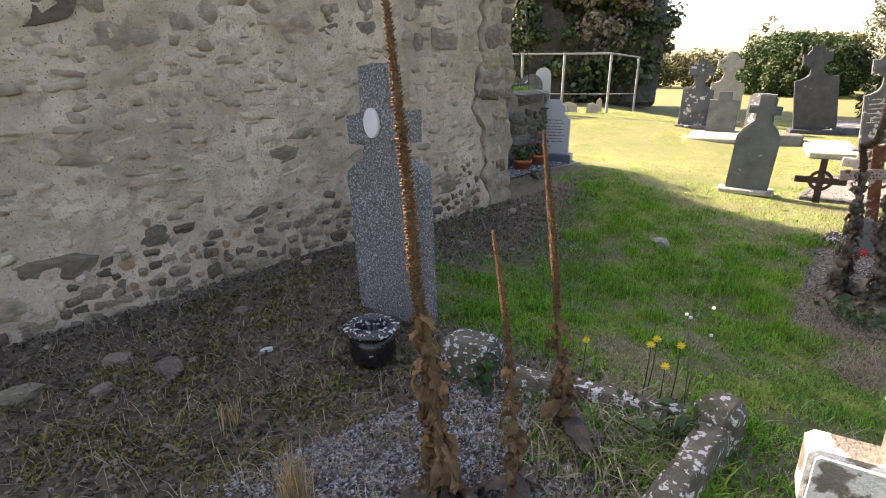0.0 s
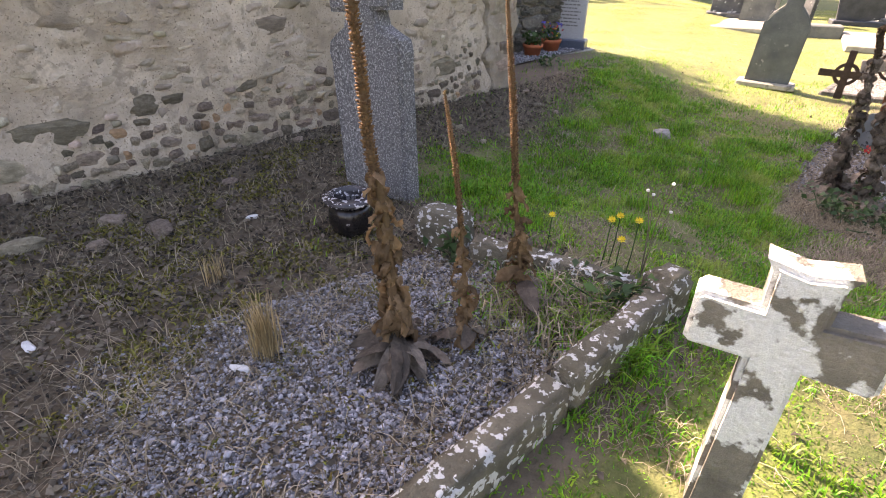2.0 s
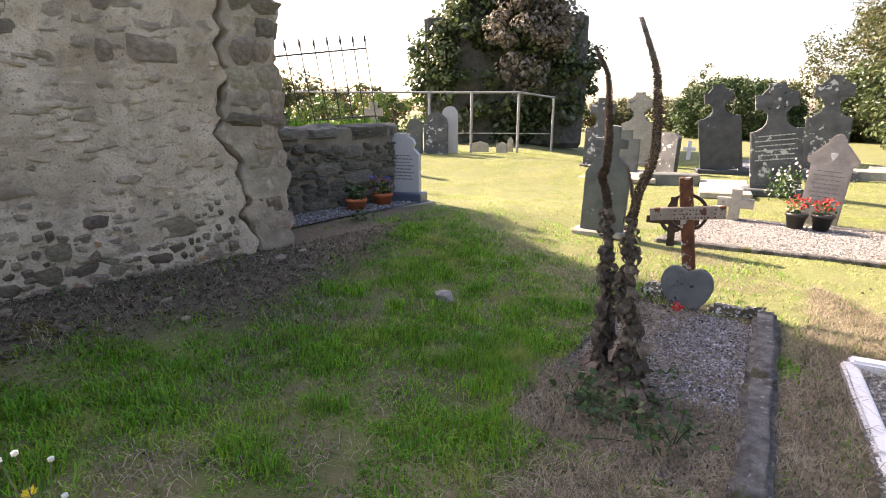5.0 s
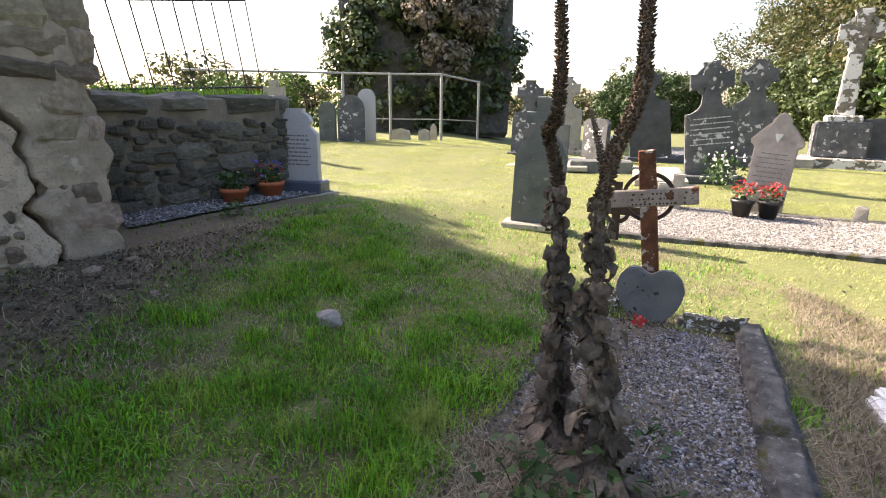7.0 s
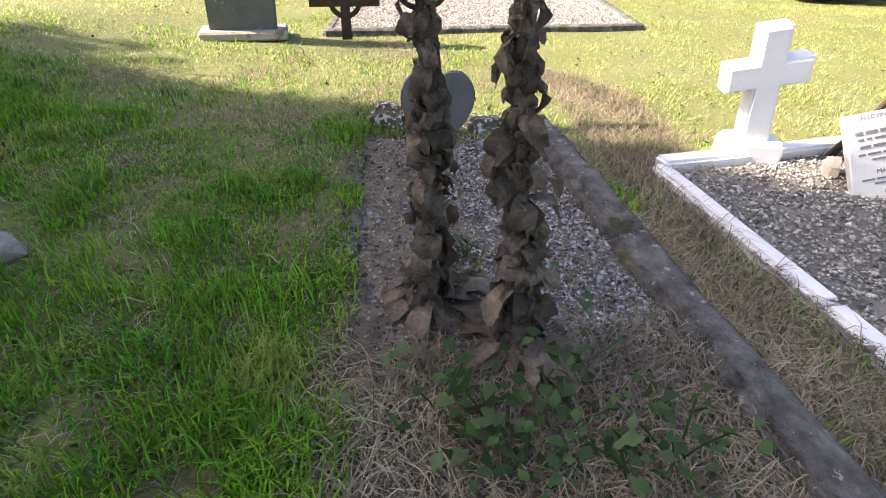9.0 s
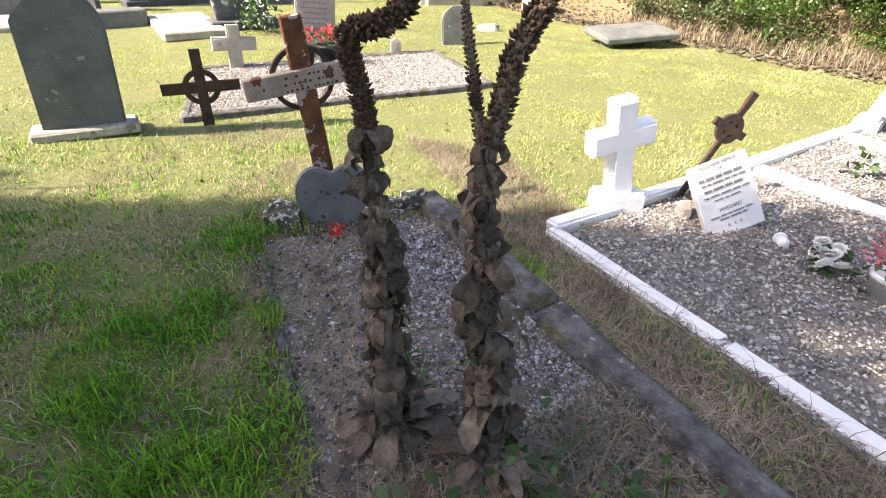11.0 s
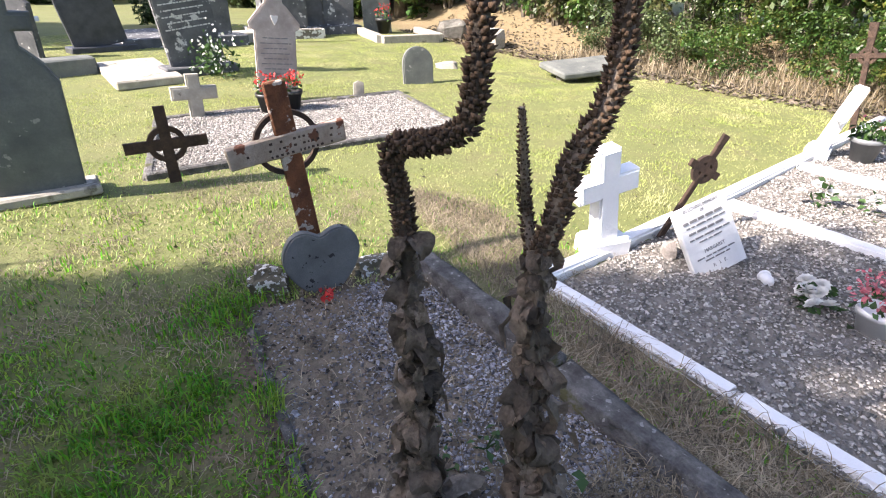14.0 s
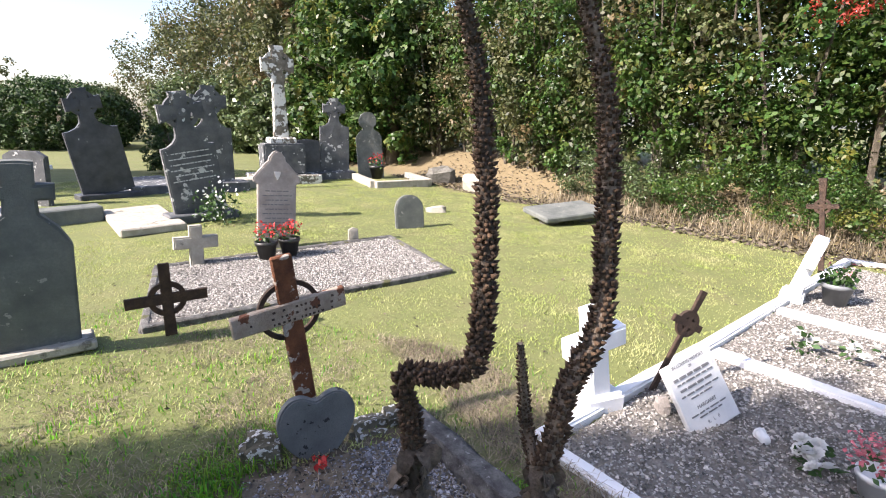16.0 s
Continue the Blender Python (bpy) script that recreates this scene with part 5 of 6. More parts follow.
def hedge_bank():
    """Overgrown hedge along the bank: one thing for each bush, touching its neighbours."""
    r = np.random.default_rng(21)
    d = np.array((0.46, 0.887))
    nrm = np.array((0.887, -0.46))
    base = nrm * 8.2 / 1.0
    labels = ("dense green hedge bush with mixed autumn leaves on the bank", "olive-brown overgrown bush in the hedge", "dark ivy-covered bush at the foot of the hedge")
    s = -1.5
    i = 0
    while s < 18:
        m = 1.75 + r.uniform(-0.25, 0.45)
        p = base + d * s + nrm * m
        mat = (M_LEAFA, M_LEAFA, M_IVY, M_LEAFB)[i % 4] if s < 8 else (M_LEAFB, M_LEAFA)[i % 2]
        h = r.uniform(4.6, 6.0)
        t = thing("hedge_bush", pose(p[0], p[1], gz(p[0], p[1]) - 0.05), labels[0] if mat is M_LEAFA else labels[1] if mat is M_LEAFB else labels[2], "bush", "hedge on the bank")
        for k in range(5):
            a = r.uniform(0, 6.28)
            part("branch", tube_bm([(0.2 * math.cos(a), 0.2 * math.sin(a), 0), (0.5 * math.cos(a), 0.5 * math.sin(a), h * 0.35), (1.0 * math.cos(a), 1.0 * math.sin(a), h * 0.75)], [0.05, 0.035, 0.01], 5), M_BARK, t)
        cl = blob(0, 0, h * 0.46, 1.2, 1.2, h * 0.5, 150, r, (0.24, 0.46), 0.3)
        cl[:, 2] = np.abs(cl[:, 2] - 0.25) + 0.25
        crown("crown", cl, 75, 0.105, mat, t, 100 + i)
        s += r.uniform(0.85, 1.15)
        i += 1
    # low ivy and brambles at the foot
    s = -3.0
    while s < 11:
        p = base + d * s + nrm * (0.9 + r.uniform(-0.15, 0.25))
        t = thing("ivy_mound", pose(p[0], p[1], gz(p[0], p[1]) - 0.05), "low mound of ivy and brambles on the bank", "bush", "ivy mounds")
        cl = blob(0, 0, 0.42, 0.75, 0.75, 0.55, 34, r, (0.14, 0.26), 0.3)
        crown("crown", cl, 100, 0.05, M_IVY if int(s * 3) % 2 else M_LEAFA, t, 200 + int(s * 10))
        s += 0.75
    # red berried sprays
    for k, (ss, mm, z) in enumerate(((6.1, 0.75, 3.6), (7.1, 0.8, 3.7), (4.6, 0.7, 3.65), (6.4, 0.8, 3.1), (8.4, 0.8, 3.9))):
        x, y = base + d * ss + nrm * mm
        t = thing("berry_spray", pose(x, y, z), "spray of red berries hanging in the hedge", "berries", "red berry sprays")
        cl = blob(0, 0, 0, 0.6, 0.6, 0.3, 16, r, (0.06, 0.14), 0.2)
        crown("berries", cl, 26, 0.045, M_BERRY, t, 300 + k)["kind"] = "stuff"
    # dry stems in front of the hedge
    n = 9000
    ss, mm = r.uniform(-3, 11, n), np.abs(r.normal(0.8, 0.7, n))
    x, y = base[0] + d[0] * ss + nrm[0] * mm, base[1] + d[1] * ss + nrm[1] * mm
    blades("dry_bank_stems", x, y, r.uniform(0.08, 0.4, n), 0.009, M_STRAW, "dry stems and dead grass on the bank", r, 0.8)


def blades(name, x, y, h, w, material, label, r, lean=0.45, z=None, kind="stuff", category="grass", simple=False):
    """Thin bent blades, each of three triangles."""
    n = len(x)
    z = ground_z(x, y) if z is None else z
    a = r.uniform(0, 2 * math.pi, n)
    l = h * lean * r.uniform(0.2, 1.4, n)
    dx, dy = np.cos(a) * l, np.sin(a) * l
    px, py = -np.sin(a) * w * 0.5 * r.uniform(0.7, 1.3, n), np.cos(a) * w * 0.5
    b = np.stack([x, y, z - 0.008], -1)
    side = np.stack([px, py, np.zeros(n)], -1)
    mid = b + np.stack([dx * 0.35, dy * 0.35, h * 0.6], -1)
    tip = b + np.stack([dx, dy, h * np.clip(1 - 0.35 * lean, 0.2, 1)], -1)
    if simple:
        ob = link_np(name, np.stack([b - side, b + side, tip], 1).reshape(-1, 3), np.arange(n * 3).reshape(n, 3), material)
        return tagged(ob, label, category, kind=kind)
    V = np.stack([b - side, b + side, mid + side * 0.75, mid - side * 0.75, tip], 1).reshape(-1, 3)
    k = np.arange(n)[:, None] * 5
    F = np.concatenate([k + (0, 1, 2), k + (0, 2, 3), k + (3, 2, 4)], 1).reshape(-1, 3)
    ob = link_np(name, V, F, material)
    return tagged(ob, label, category, kind=kind)


def in_plots(x, y):
    return in_quad(x, y, Q1, 0.02) | in_quad(x, y, Q2, 0.0) | in_quad(x, y, QG, 0.03) | in_quad(x, y, QW, 0.02) | in_quad(x, y, QBED)


def crumbs(name, x, y, size, label, r):
    """Small dead leaves lying on the ground."""
    c = np.stack([x, y, ground_z(x, y) + 0.008 + 0.01 * r.random(len(x))], -1)
    V, F = leaf_quads(c, r.normal(0, 0.35, c.shape) + (0, 0, 1), size, r)
    return tagged(link_np(name, V, F, M_CRUMB), label, "leaf litter", kind="stuff")


def litter():
    r = np.random.default_rng(41)
    x, y = r.uniform(-3.2, 2.4, 75000), r.uniform(-0.2, 7.2, 75000)
    k = (r.random(75000) < dirt_mask(x, y)) & (wall_ns(x, y)[0] > 0.05) & ~(in_quad(x, y, Q1) & (r.random(75000) < 0.8))
    crumbs("leaf_litter", x[k], y[k], 0.028, "dead leaf crumbs and soil by the wall", r)
    d, nrm = np.array((0.46, 0.887)), np.array((0.887, -0.46))
    ss, mm = r.uniform(-3, 16, 9000), np.abs(r.normal(0.5, 0.8, 9000)) - 0.4
    x, y = 7.27 + d[0] * ss + nrm[0] * mm, -3.77 + d[1] * ss + nrm[1] * mm
    crumbs("bank_litter", x, y, 0.07, "fallen brown leaves on the bank", r)
    x, y = r.uniform(2.2, 4.6, 9000), r.uniform(2.2, 5.2, 9000)
    k = in_quad(x, y, Q2, 0.08) & (r.random(9000) < 0.08 + 0.8 * smooth_step(0.72, 0.42, x * 0.82 - y * 0.57 + 0.3 * (cells(x, y, 0.2, 13) - 0.5)))
    crumbs("grave_litter", x[k], y[k], 0.022, "dead leaf crumbs on the second grave", r)
    x, y = r.uniform(0.8, 9, 900), r.uniform(0, 9, 900)
    k = ~in_plots(x, y) & (wall_ns(x, y)[0] > 0.4)
    crumbs("fallen_leaves", x[k], y[k], 0.03, "few fallen leaves on the lawn", r)


def lawn():
    r = np.random.default_rng(31)
    def scatter(n, x0, x1, y0, y1):
        x, y = r.uniform(x0, x1, n), r.uniform(y0, y1, n)
        nn, s = wall_ns(x, y)
        wob = 0.35 * np.sin(x * 2.1 + y) * np.cos(y * 2.7)
        dirt = dirt_mask(x, y)
        m = 0.887 * x - 0.46 * y - 8.2
        patch = np.clip(0.62 * cells(x, y, 0.33, 1) + 0.38 * cells(x, y, 0.11, 2), 0, 1)
        bare = smooth_step(0.40, 0.24, 0.7 * cells(x, y, 0.30, 5) + 0.3 * cells(x, y, 0.09, 6)) * smooth_step(6.0, 3.0, y)
        keep = ~in_plots(x, y) & (r.random(n) > dirt * 0.97) & (r.random(n) > 0.8 * gap_mask(x, y)) & (r.random(n) > 0.7 * bare) & (m < 0.8 * r.random(n)) & ((nn > -0.05) | (s > 0.3)) & (r.random(n) < 0.3 + 0.9 * patch)
        return x[keep], y[keep], patch[keep]
    x, y, p = scatter(440000, -0.6, 5.2, -0.6, 7.6)
    # green blades thin out where the tree's shade ends; sun-toned ones take over
    k = r.random(len(x)) > 0.93 * sunlit_share(x, y)
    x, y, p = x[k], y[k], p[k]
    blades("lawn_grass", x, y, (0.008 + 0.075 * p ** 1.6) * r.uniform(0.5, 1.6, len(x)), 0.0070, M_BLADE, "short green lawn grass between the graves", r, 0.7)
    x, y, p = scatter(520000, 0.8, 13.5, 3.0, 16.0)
    k = r.random(len(x)) < sunlit_share(x, y)
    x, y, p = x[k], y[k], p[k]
    blades("lawn_grass", x, y, (0.010 + 0.028 * p) * r.uniform(0.5, 1.6, len(x)), 0.011, M_BLADESUN, "pale sunlit lawn grass farther off", r, 0.8, simple=True)
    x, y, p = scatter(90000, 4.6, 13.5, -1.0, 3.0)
    blades("lawn_grass", x, y, (0.010 + 0.028 * p) * r.uniform(0.5, 1.6, len(x)), 0.015, M_BLADESUN, "pale sunlit lawn grass by the bank", r, 0.8, simple=True)
    # taller tufts at kerbs and edges
    cx = np.concatenate([r.normal(1.7, 0.6, 30), r.normal(2.42, 0.12, 40), r.normal(3.6, 1.6, 50)])
    cy = np.concatenate([r.normal(4.2, 0.8, 30), r.normal(3.5, 0.3, 40), r.normal(5.2, 1.0, 50)])
    x, y = np.repeat(cx, 110) + r.normal(0, 0.055, len(cx) * 110), np.repeat(cy, 110) + r.normal(0, 0.055, len(cx) * 110)
    k = ~in_plots(x, y)
    nn, s = wall_ns(x, y)
    k &= (nn > 0.9) & (sunlit_share(x, y) < 0.6)
    blades("grass_tufts", x[k], y[k], r.uniform(0.05, 0.12, k.sum()), 0.005, M_BLADE, "taller bright green grass tufts", r, 0.6)
    # dry straw lying about
    def straw(n, x0, x1, y0, y1, cond, name, label, h=(0.03, 0.10)):
        x, y = r.uniform(x0, x1, n), r.uniform(y0, y1, n)
        k = cond(x, y)
        x, y = x[k], y[k]
        blades(name, x, y, r.uniform(h[0], h[1], len(x)), 0.0035, M_STRAW, label, r, 2.2)
    near_wall = lambda x, y: (wall_ns(x, y)[0] > 0.05) & (r.random(len(x)) < dirt_mask(x, y) * 0.9) & ~in_quad(x, y, Q1, -0.25)
    straw(38000, -3.2, 2.2, 0, 7, near_wall, "dead_grass_litter", "dead grass and twigs on the soil by the wall")
    strip = lambda x, y: (np.abs((x - 3.95) * 0.82 - (y - 3.0) * 0.57 - 0.02) < 0.24) & ~in_plots(x, y)
    straw(80000, 2.4, 5.2, 0.8, 5.2, strip, "dead_grass_strip", "dry dead grass between the two plots")
    front = lambda x, y: in_quad(x, y, [(2.3, 2.3), (3.5, 2.2), (3.75, 3.0), (2.45, 3.7)])
    straw(20000, 2.2, 3.9, 2.1, 3.9, front, "dead_grass_mat", "mat of dry grass at the foot of the grave")
    inplot = lambda x, y: in_quad(x, y, Q2, -0.06) & (r.random(len(x)) < 0.5)
    straw(9000, 2.2, 4.5, 2.4, 5.2, inplot, "dead_grass_on_gravel", "dry grass scattered on the gravel", (0.02, 0.06))
    inplot1 = lambda x, y: in_quad(x, y, Q1, -0.03) & (r.random(len(x)) < 0.25 + 0.75 * smooth_step(0.35, -0.6, x - 0.5 * (y - 1.0)))
    straw(16000, -1.3, 1.1, 0, 2.2, inplot1, "dead_grass_on_first_grave", "dry grass and moss over the gravel", (0.02, 0.07))
    allover = lambda x, y: ~in_plots(x, y) & (wall_ns(x, y)[0] > 0.8) & (r.random(len(x)) < 0.12 + smooth_step(0.48, 0.30, 0.7 * cells(x, y, 0.30, 5) + 0.3 * cells(x, y, 0.09, 6)))
    straw(90000, 0.8, 5.0, -0.5, 6.5, allover, "mown_grass_clippings", "dry grass clippings scattered on the lawn", (0.02, 0.06))
    # moss creeping over the first grave and the soil by the wall
    x, y = r.uniform(-2.4, 1.0, 90000), r.uniform(0, 3.6, 90000)
    k = (r.random(90000) < smooth_step(0.45, 0.62, 0.6 * cells(x, y, 0.22, 8) + 0.4 * cells(x, y, 0.07, 9))) & (wall_ns(x, y)[0] > 0.25) & (in_quad(x, y, Q1, -0.03) | (dirt_mask(x, y) > 0.5))
    k &= r.random(90000) < 0.12 + smooth_step(0.1, -0.7, x - 0.5 * (y - 1.0))
    blades("moss", x[k], y[k], r.uniform(0.018, 0.042, k.sum()), 0.010, M_MOSS, "yellow-green moss over the gravel and soil", r, 0.9, category="moss")
    # weeds inside the corner of the first grave
    x, y = r.normal(0.80, 0.2, 1300), r.normal(1.46, 0.16, 1300)
    k = in_quad(x, y, Q1, 0.0)
    blades("kerb_weeds", x[k], y[k], r.uniform(0.06, 0.2, k.sum()), 0.006, M_STRAW, "dry weeds in the corner of the kerb", r, 0.9)
    x, y = r.normal(0.84, 0.17, 1800), r.normal(1.51, 0.12, 1800)
    k = in_quad(x, y, Q1, 0.02)
    blades("kerb_grass", x[k], y[k], r.uniform(0.05, 0.16, k.sum()), 0.006, M_BLADE, "green weeds in the corner of the kerb", r, 0.9)
    x, y = r.normal(0.96, 0.07, 500), r.normal(1.24, 0.07, 500)
    blades("green_weeds", x, y, r.uniform(0.06, 0.17, 500), 0.008, M_BLADE, "green grass tuft against the kerb", r, 0.8)


def pebbles(name, quad, n, size, material, label, lift, seed, fade=None):
    """Angular chippings, each a small rough octahedron."""
    r = np.random.default_rng(seed)
    q = np.array(quad)
    a, b = r.random(n)[:, None], r.random(n)[:, None]
    p = (q[0] * (1 - a) + q[1] * a) * (1 - b) + (q[3] * (1 - a) + q[2] * a) * b
    z = ground_z(p[:, 0], p[:, 1]) + lift + r.uniform(-0.3, 0.5, n) * size
    if fade:
        keep = r.random(n) < fade(p[:, 0], p[:, 1])
        p, z, n = p[keep], z[keep], int(keep.sum())
    c = np.concatenate([p, z[:, None]], 1)
    o = np.array([(1, 0, 0), (-1, 0, 0), (0, 1, 0), (0, -1, 0), (0, 0, 1), (0, 0, -1)], dtype=float)
    s = (size * np.clip(r.lognormal(0, 0.35, n), 0.4, 2.4))[:, None, None]
    V = o[None] * r.uniform(0.45, 1.0, (n, 6, 1)) + r.normal(0, 0.18, (n, 6, 3))
    ang = r.uniform(0, 6.28, n)
    ca, sa = np.cos(ang)[:, None], np.sin(ang)[:, None]
    V = np.stack([V[..., 0] * ca - V[..., 1] * sa, V[..., 0] * sa + V[..., 1] * ca, V[..., 2] * 0.7], -1) * s + c[:, None]
    f = np.array([(0, 2, 4), (2, 1, 4), (1, 3, 4), (3, 0, 4), (2, 0, 5), (1, 2, 5), (3, 1, 5), (0, 3, 5)])
    F = (np.arange(n)[:, None, None] * 6 + f[None]).reshape(-1, 3)
    return tagged(link_np(name, V.reshape(-1, 3), F, material), label, "gravel", kind="stuff")


def bed_sheet(name, quad, material, label, lift, n=24):
    q = np.array(quad)
    a, b = np.meshgrid(np.linspace(0, 1, n), np.linspace(0, 1, n))
    p = (q[0] * (1 - a[..., None]) + q[1] * a[..., None]) * (1 - b[..., None]) + (q[3] * (1 - a[..., None]) + q[2] * a[..., None]) * b[..., None]
    z = ground_z(p[..., 0], p[..., 1]) + lift
    i = np.arange(n * n).reshape(n, n)
    F = np.stack([i[:-1, :-1], i[:-1, 1:], i[1:, 1:], i[1:, :-1]], -1).reshape(-1, 4)
    o = link_np(name, np.concatenate([p, z[..., None]], -1).reshape(-1, 3), F, material, smooth=True)
    return tagged(o, label, "gravel bed", kind="structure")


def gravel():
    bed_sheet("gravel_bed_2", Q2, M_GRAVESOIL, "soil, litter and grey gravel of the second grave", -0.008)
    bed_sheet("gravel_bed_3", QG, M_GBEDW, "pale gravel of the large plot", 0.02)
    bed_sheet("gravel_bed_4", QW, M_GBEDW, "pale gravel within the white kerbs", 0.004)
    bed_sheet("gravel_bed_5", QBED, M_GBED, "dark gravel of the flower bed", 0.02)
    pebbles("gravel", Q1, 30000, 0.0085, M_GRAVEL, "grey and white chippings on the first grave", 0.004, 1, lambda x, y: np.clip(1.25 - 1.5 * np.hypot((x - 0.23) / 1.3, (y - 0.96) / 1.5) ** 2 + 0.35 * np.sin(7 * x + 3 * y) * np.sin(6 * y - 2 * x), 0.04, 1))
    pebbles("gravel", Q2, 22000, 0.0075, M_GRAVEL, "grey chippings on the second grave", -0.004, 2, lambda x, y: 0.18 + 0.82 * smooth_step(0.40, 0.78, x * 0.82 - y * 0.57 + 0.35 * (cells(x, y, 0.25, 12) - 0.5)))
    pebbles("gravel", QG, 26000, 0.010, M_GRAVELW, "pale chippings on the large plot", 0.024, 3)
    pebbles("gravel", QW, 46000, 0.0095, M_GRAVELW, "pale chippings within the white kerbs", 0.008, 4)
    pebbles("gravel", QBED, 5000, 0.012, M_GRAVEL, "dark chippings in the flower bed", 0.025, 5)


# ---- dead mulleins ----
def leaf_mesh(name, seed, length, width, mat, curl):
    """A withered leaf: a crumpled strip hanging from its stalk."""
    r = random.Random(seed)
    bm = bmesh.new()
    rows = []
    x = z = 0.0
    a = r.uniform(0.2, 0.9)
    for i in range(7):
        t = i / 6
        w = width * math.sin(math.pi * min(0.12 + t * 0.86, 1)) ** 0.8
        tw = r.uniform(-0.5, 0.5)
        rows.append([bm.verts.new((x + r.uniform(-0.010, 0.010) + 0.35 * w * abs(k) * curl, k * w * math.cos(tw * 0.6), z + k * w * math.sin(tw) * 0.6 + r.uniform(-0.010, 0.010))) for k in (-0.5, -0.25, 0, 0.25, 0.5)])
        a -= curl * r.uniform(0.35, 0.75)
        x += math.cos(a) * length / 6
        z += math.sin(a) * length / 6
    for u, v in zip(rows, rows[1:]):
        for k in range(4):
            bm.faces.new((u[k], u[k + 1], v[k + 1], v[k]))
    me = bpy.data.meshes.new(name)
    bm.to_mesh(me)
    bm.free()
    me.materials.append(mat)
    for p in me.polygons:
        p.use_smooth = True
    return me


LEAF_DARK = [leaf_mesh("leaf", i, 0.125 + 0.014 * (i % 4), 0.062 + 0.009 * (i % 3), M_DEADLEAF, 0.75 + 0.15 * (i % 3)) for i in range(8)]
LEAF_TAN = [leaf_mesh("leaf", 40 + i, 0.085 + 0.01 * (i % 4), 0.045 + 0.005 * (i % 3), M_TANLEAF, 0.5 + 0.15 * (i % 3)) for i in range(8)]
LEAF_BASE = [leaf_mesh("leaf", 70 + i, 0.21 + 0.02 * (i % 3), 0.07, M_DEADLEAF, 0.42) for i in range(6)]


def along(points, n):
    """n points evenly along a smooth line through the given ones."""
    P = [Vector(p) for p in points]
    out = []
    for i in range(len(P) - 1):
        p0, p1, p2, p3 = P[max(i - 1, 0)], P[i], P[i + 1], P[min(i + 2, len(P) - 1)]
        for k in range(12):
            t = k / 12
            out.append(0.5 * ((2 * p1) + (p2 - p0) * t + (2 * p0 - 5 * p1 + 4 * p2 - p3) * t * t + (3 * p1 - p0 - 3 * p2 + p3) * t ** 3))
    out.append(P[-1])
    d = [0.0]
    for a, b in zip(out, out[1:]):
        d.append(d[-1] + (b - a).length)
    res = []
    j = 0
    for i in range(n):
        s = d[-1] * i / (n - 1)
        while j < len(d) - 2 and d[j + 1] < s:
            j += 1
        res.append(out[j].lerp(out[j + 1], (s - d[j]) / max(d[j + 1] - d[j], 1e-9)))
    return res


def seed_spike(name, pts, rad, step, material, parent, seed):
    """Seed capsules packed round a stalk."""
    r = np.random.default_rng(seed)
    L = sum((b - a).length for a, b in zip(pts, pts[1:]))
    n = max(int(L / step), 12)
    line = along([tuple(p) for p in pts], n)
    cs, ds, ss = [], [], []
    for i, p in enumerate(line):
        d = (line[min(i + 1, n - 1)] - line[max(i - 1, 0)]).normalized()
        a = d.orthogonal().normalized()
        t = i / (n - 1)
        R = rad * (1 - 0.55 * t ** 2.5)
        k = 9
        for j in range(k):
            q = Matrix.Rotation(2 * math.pi * (j + 0.5 * (i % 2)) / k + r.uniform(-0.25, 0.25), 3, d) @ a
            rr = R * r.uniform(0.72, 1.08)
            cs.append(p + q * rr * 0.72 + d * r.uniform(-0.3, 0.3) * step)
            ds.append((q + d * 0.55).normalized())
            ss.append(R * r.uniform(0.26, 0.42))
    V, F = [], []
    for c, d, s in zip(cs, ds, ss):
        a = d.orthogonal().normalized()
        b = d.cross(a)
        k = len(V)
        V += [c - d * s * 0.9, c + a * s * 0.62, c + b * s * 0.62, c - a * s * 0.62, c - b * s * 0.62, c + d * s * 1.1]
        for m in range(4):
            F.append((k, k + 1 + (m + 1) % 4, k + 1 + m))
            F.append((k + 5, k + 1 + m, k + 1 + (m + 1) % 4))
    return link_np(name, np.array([tuple(v) for v in V]), np.array(F), material, parent)


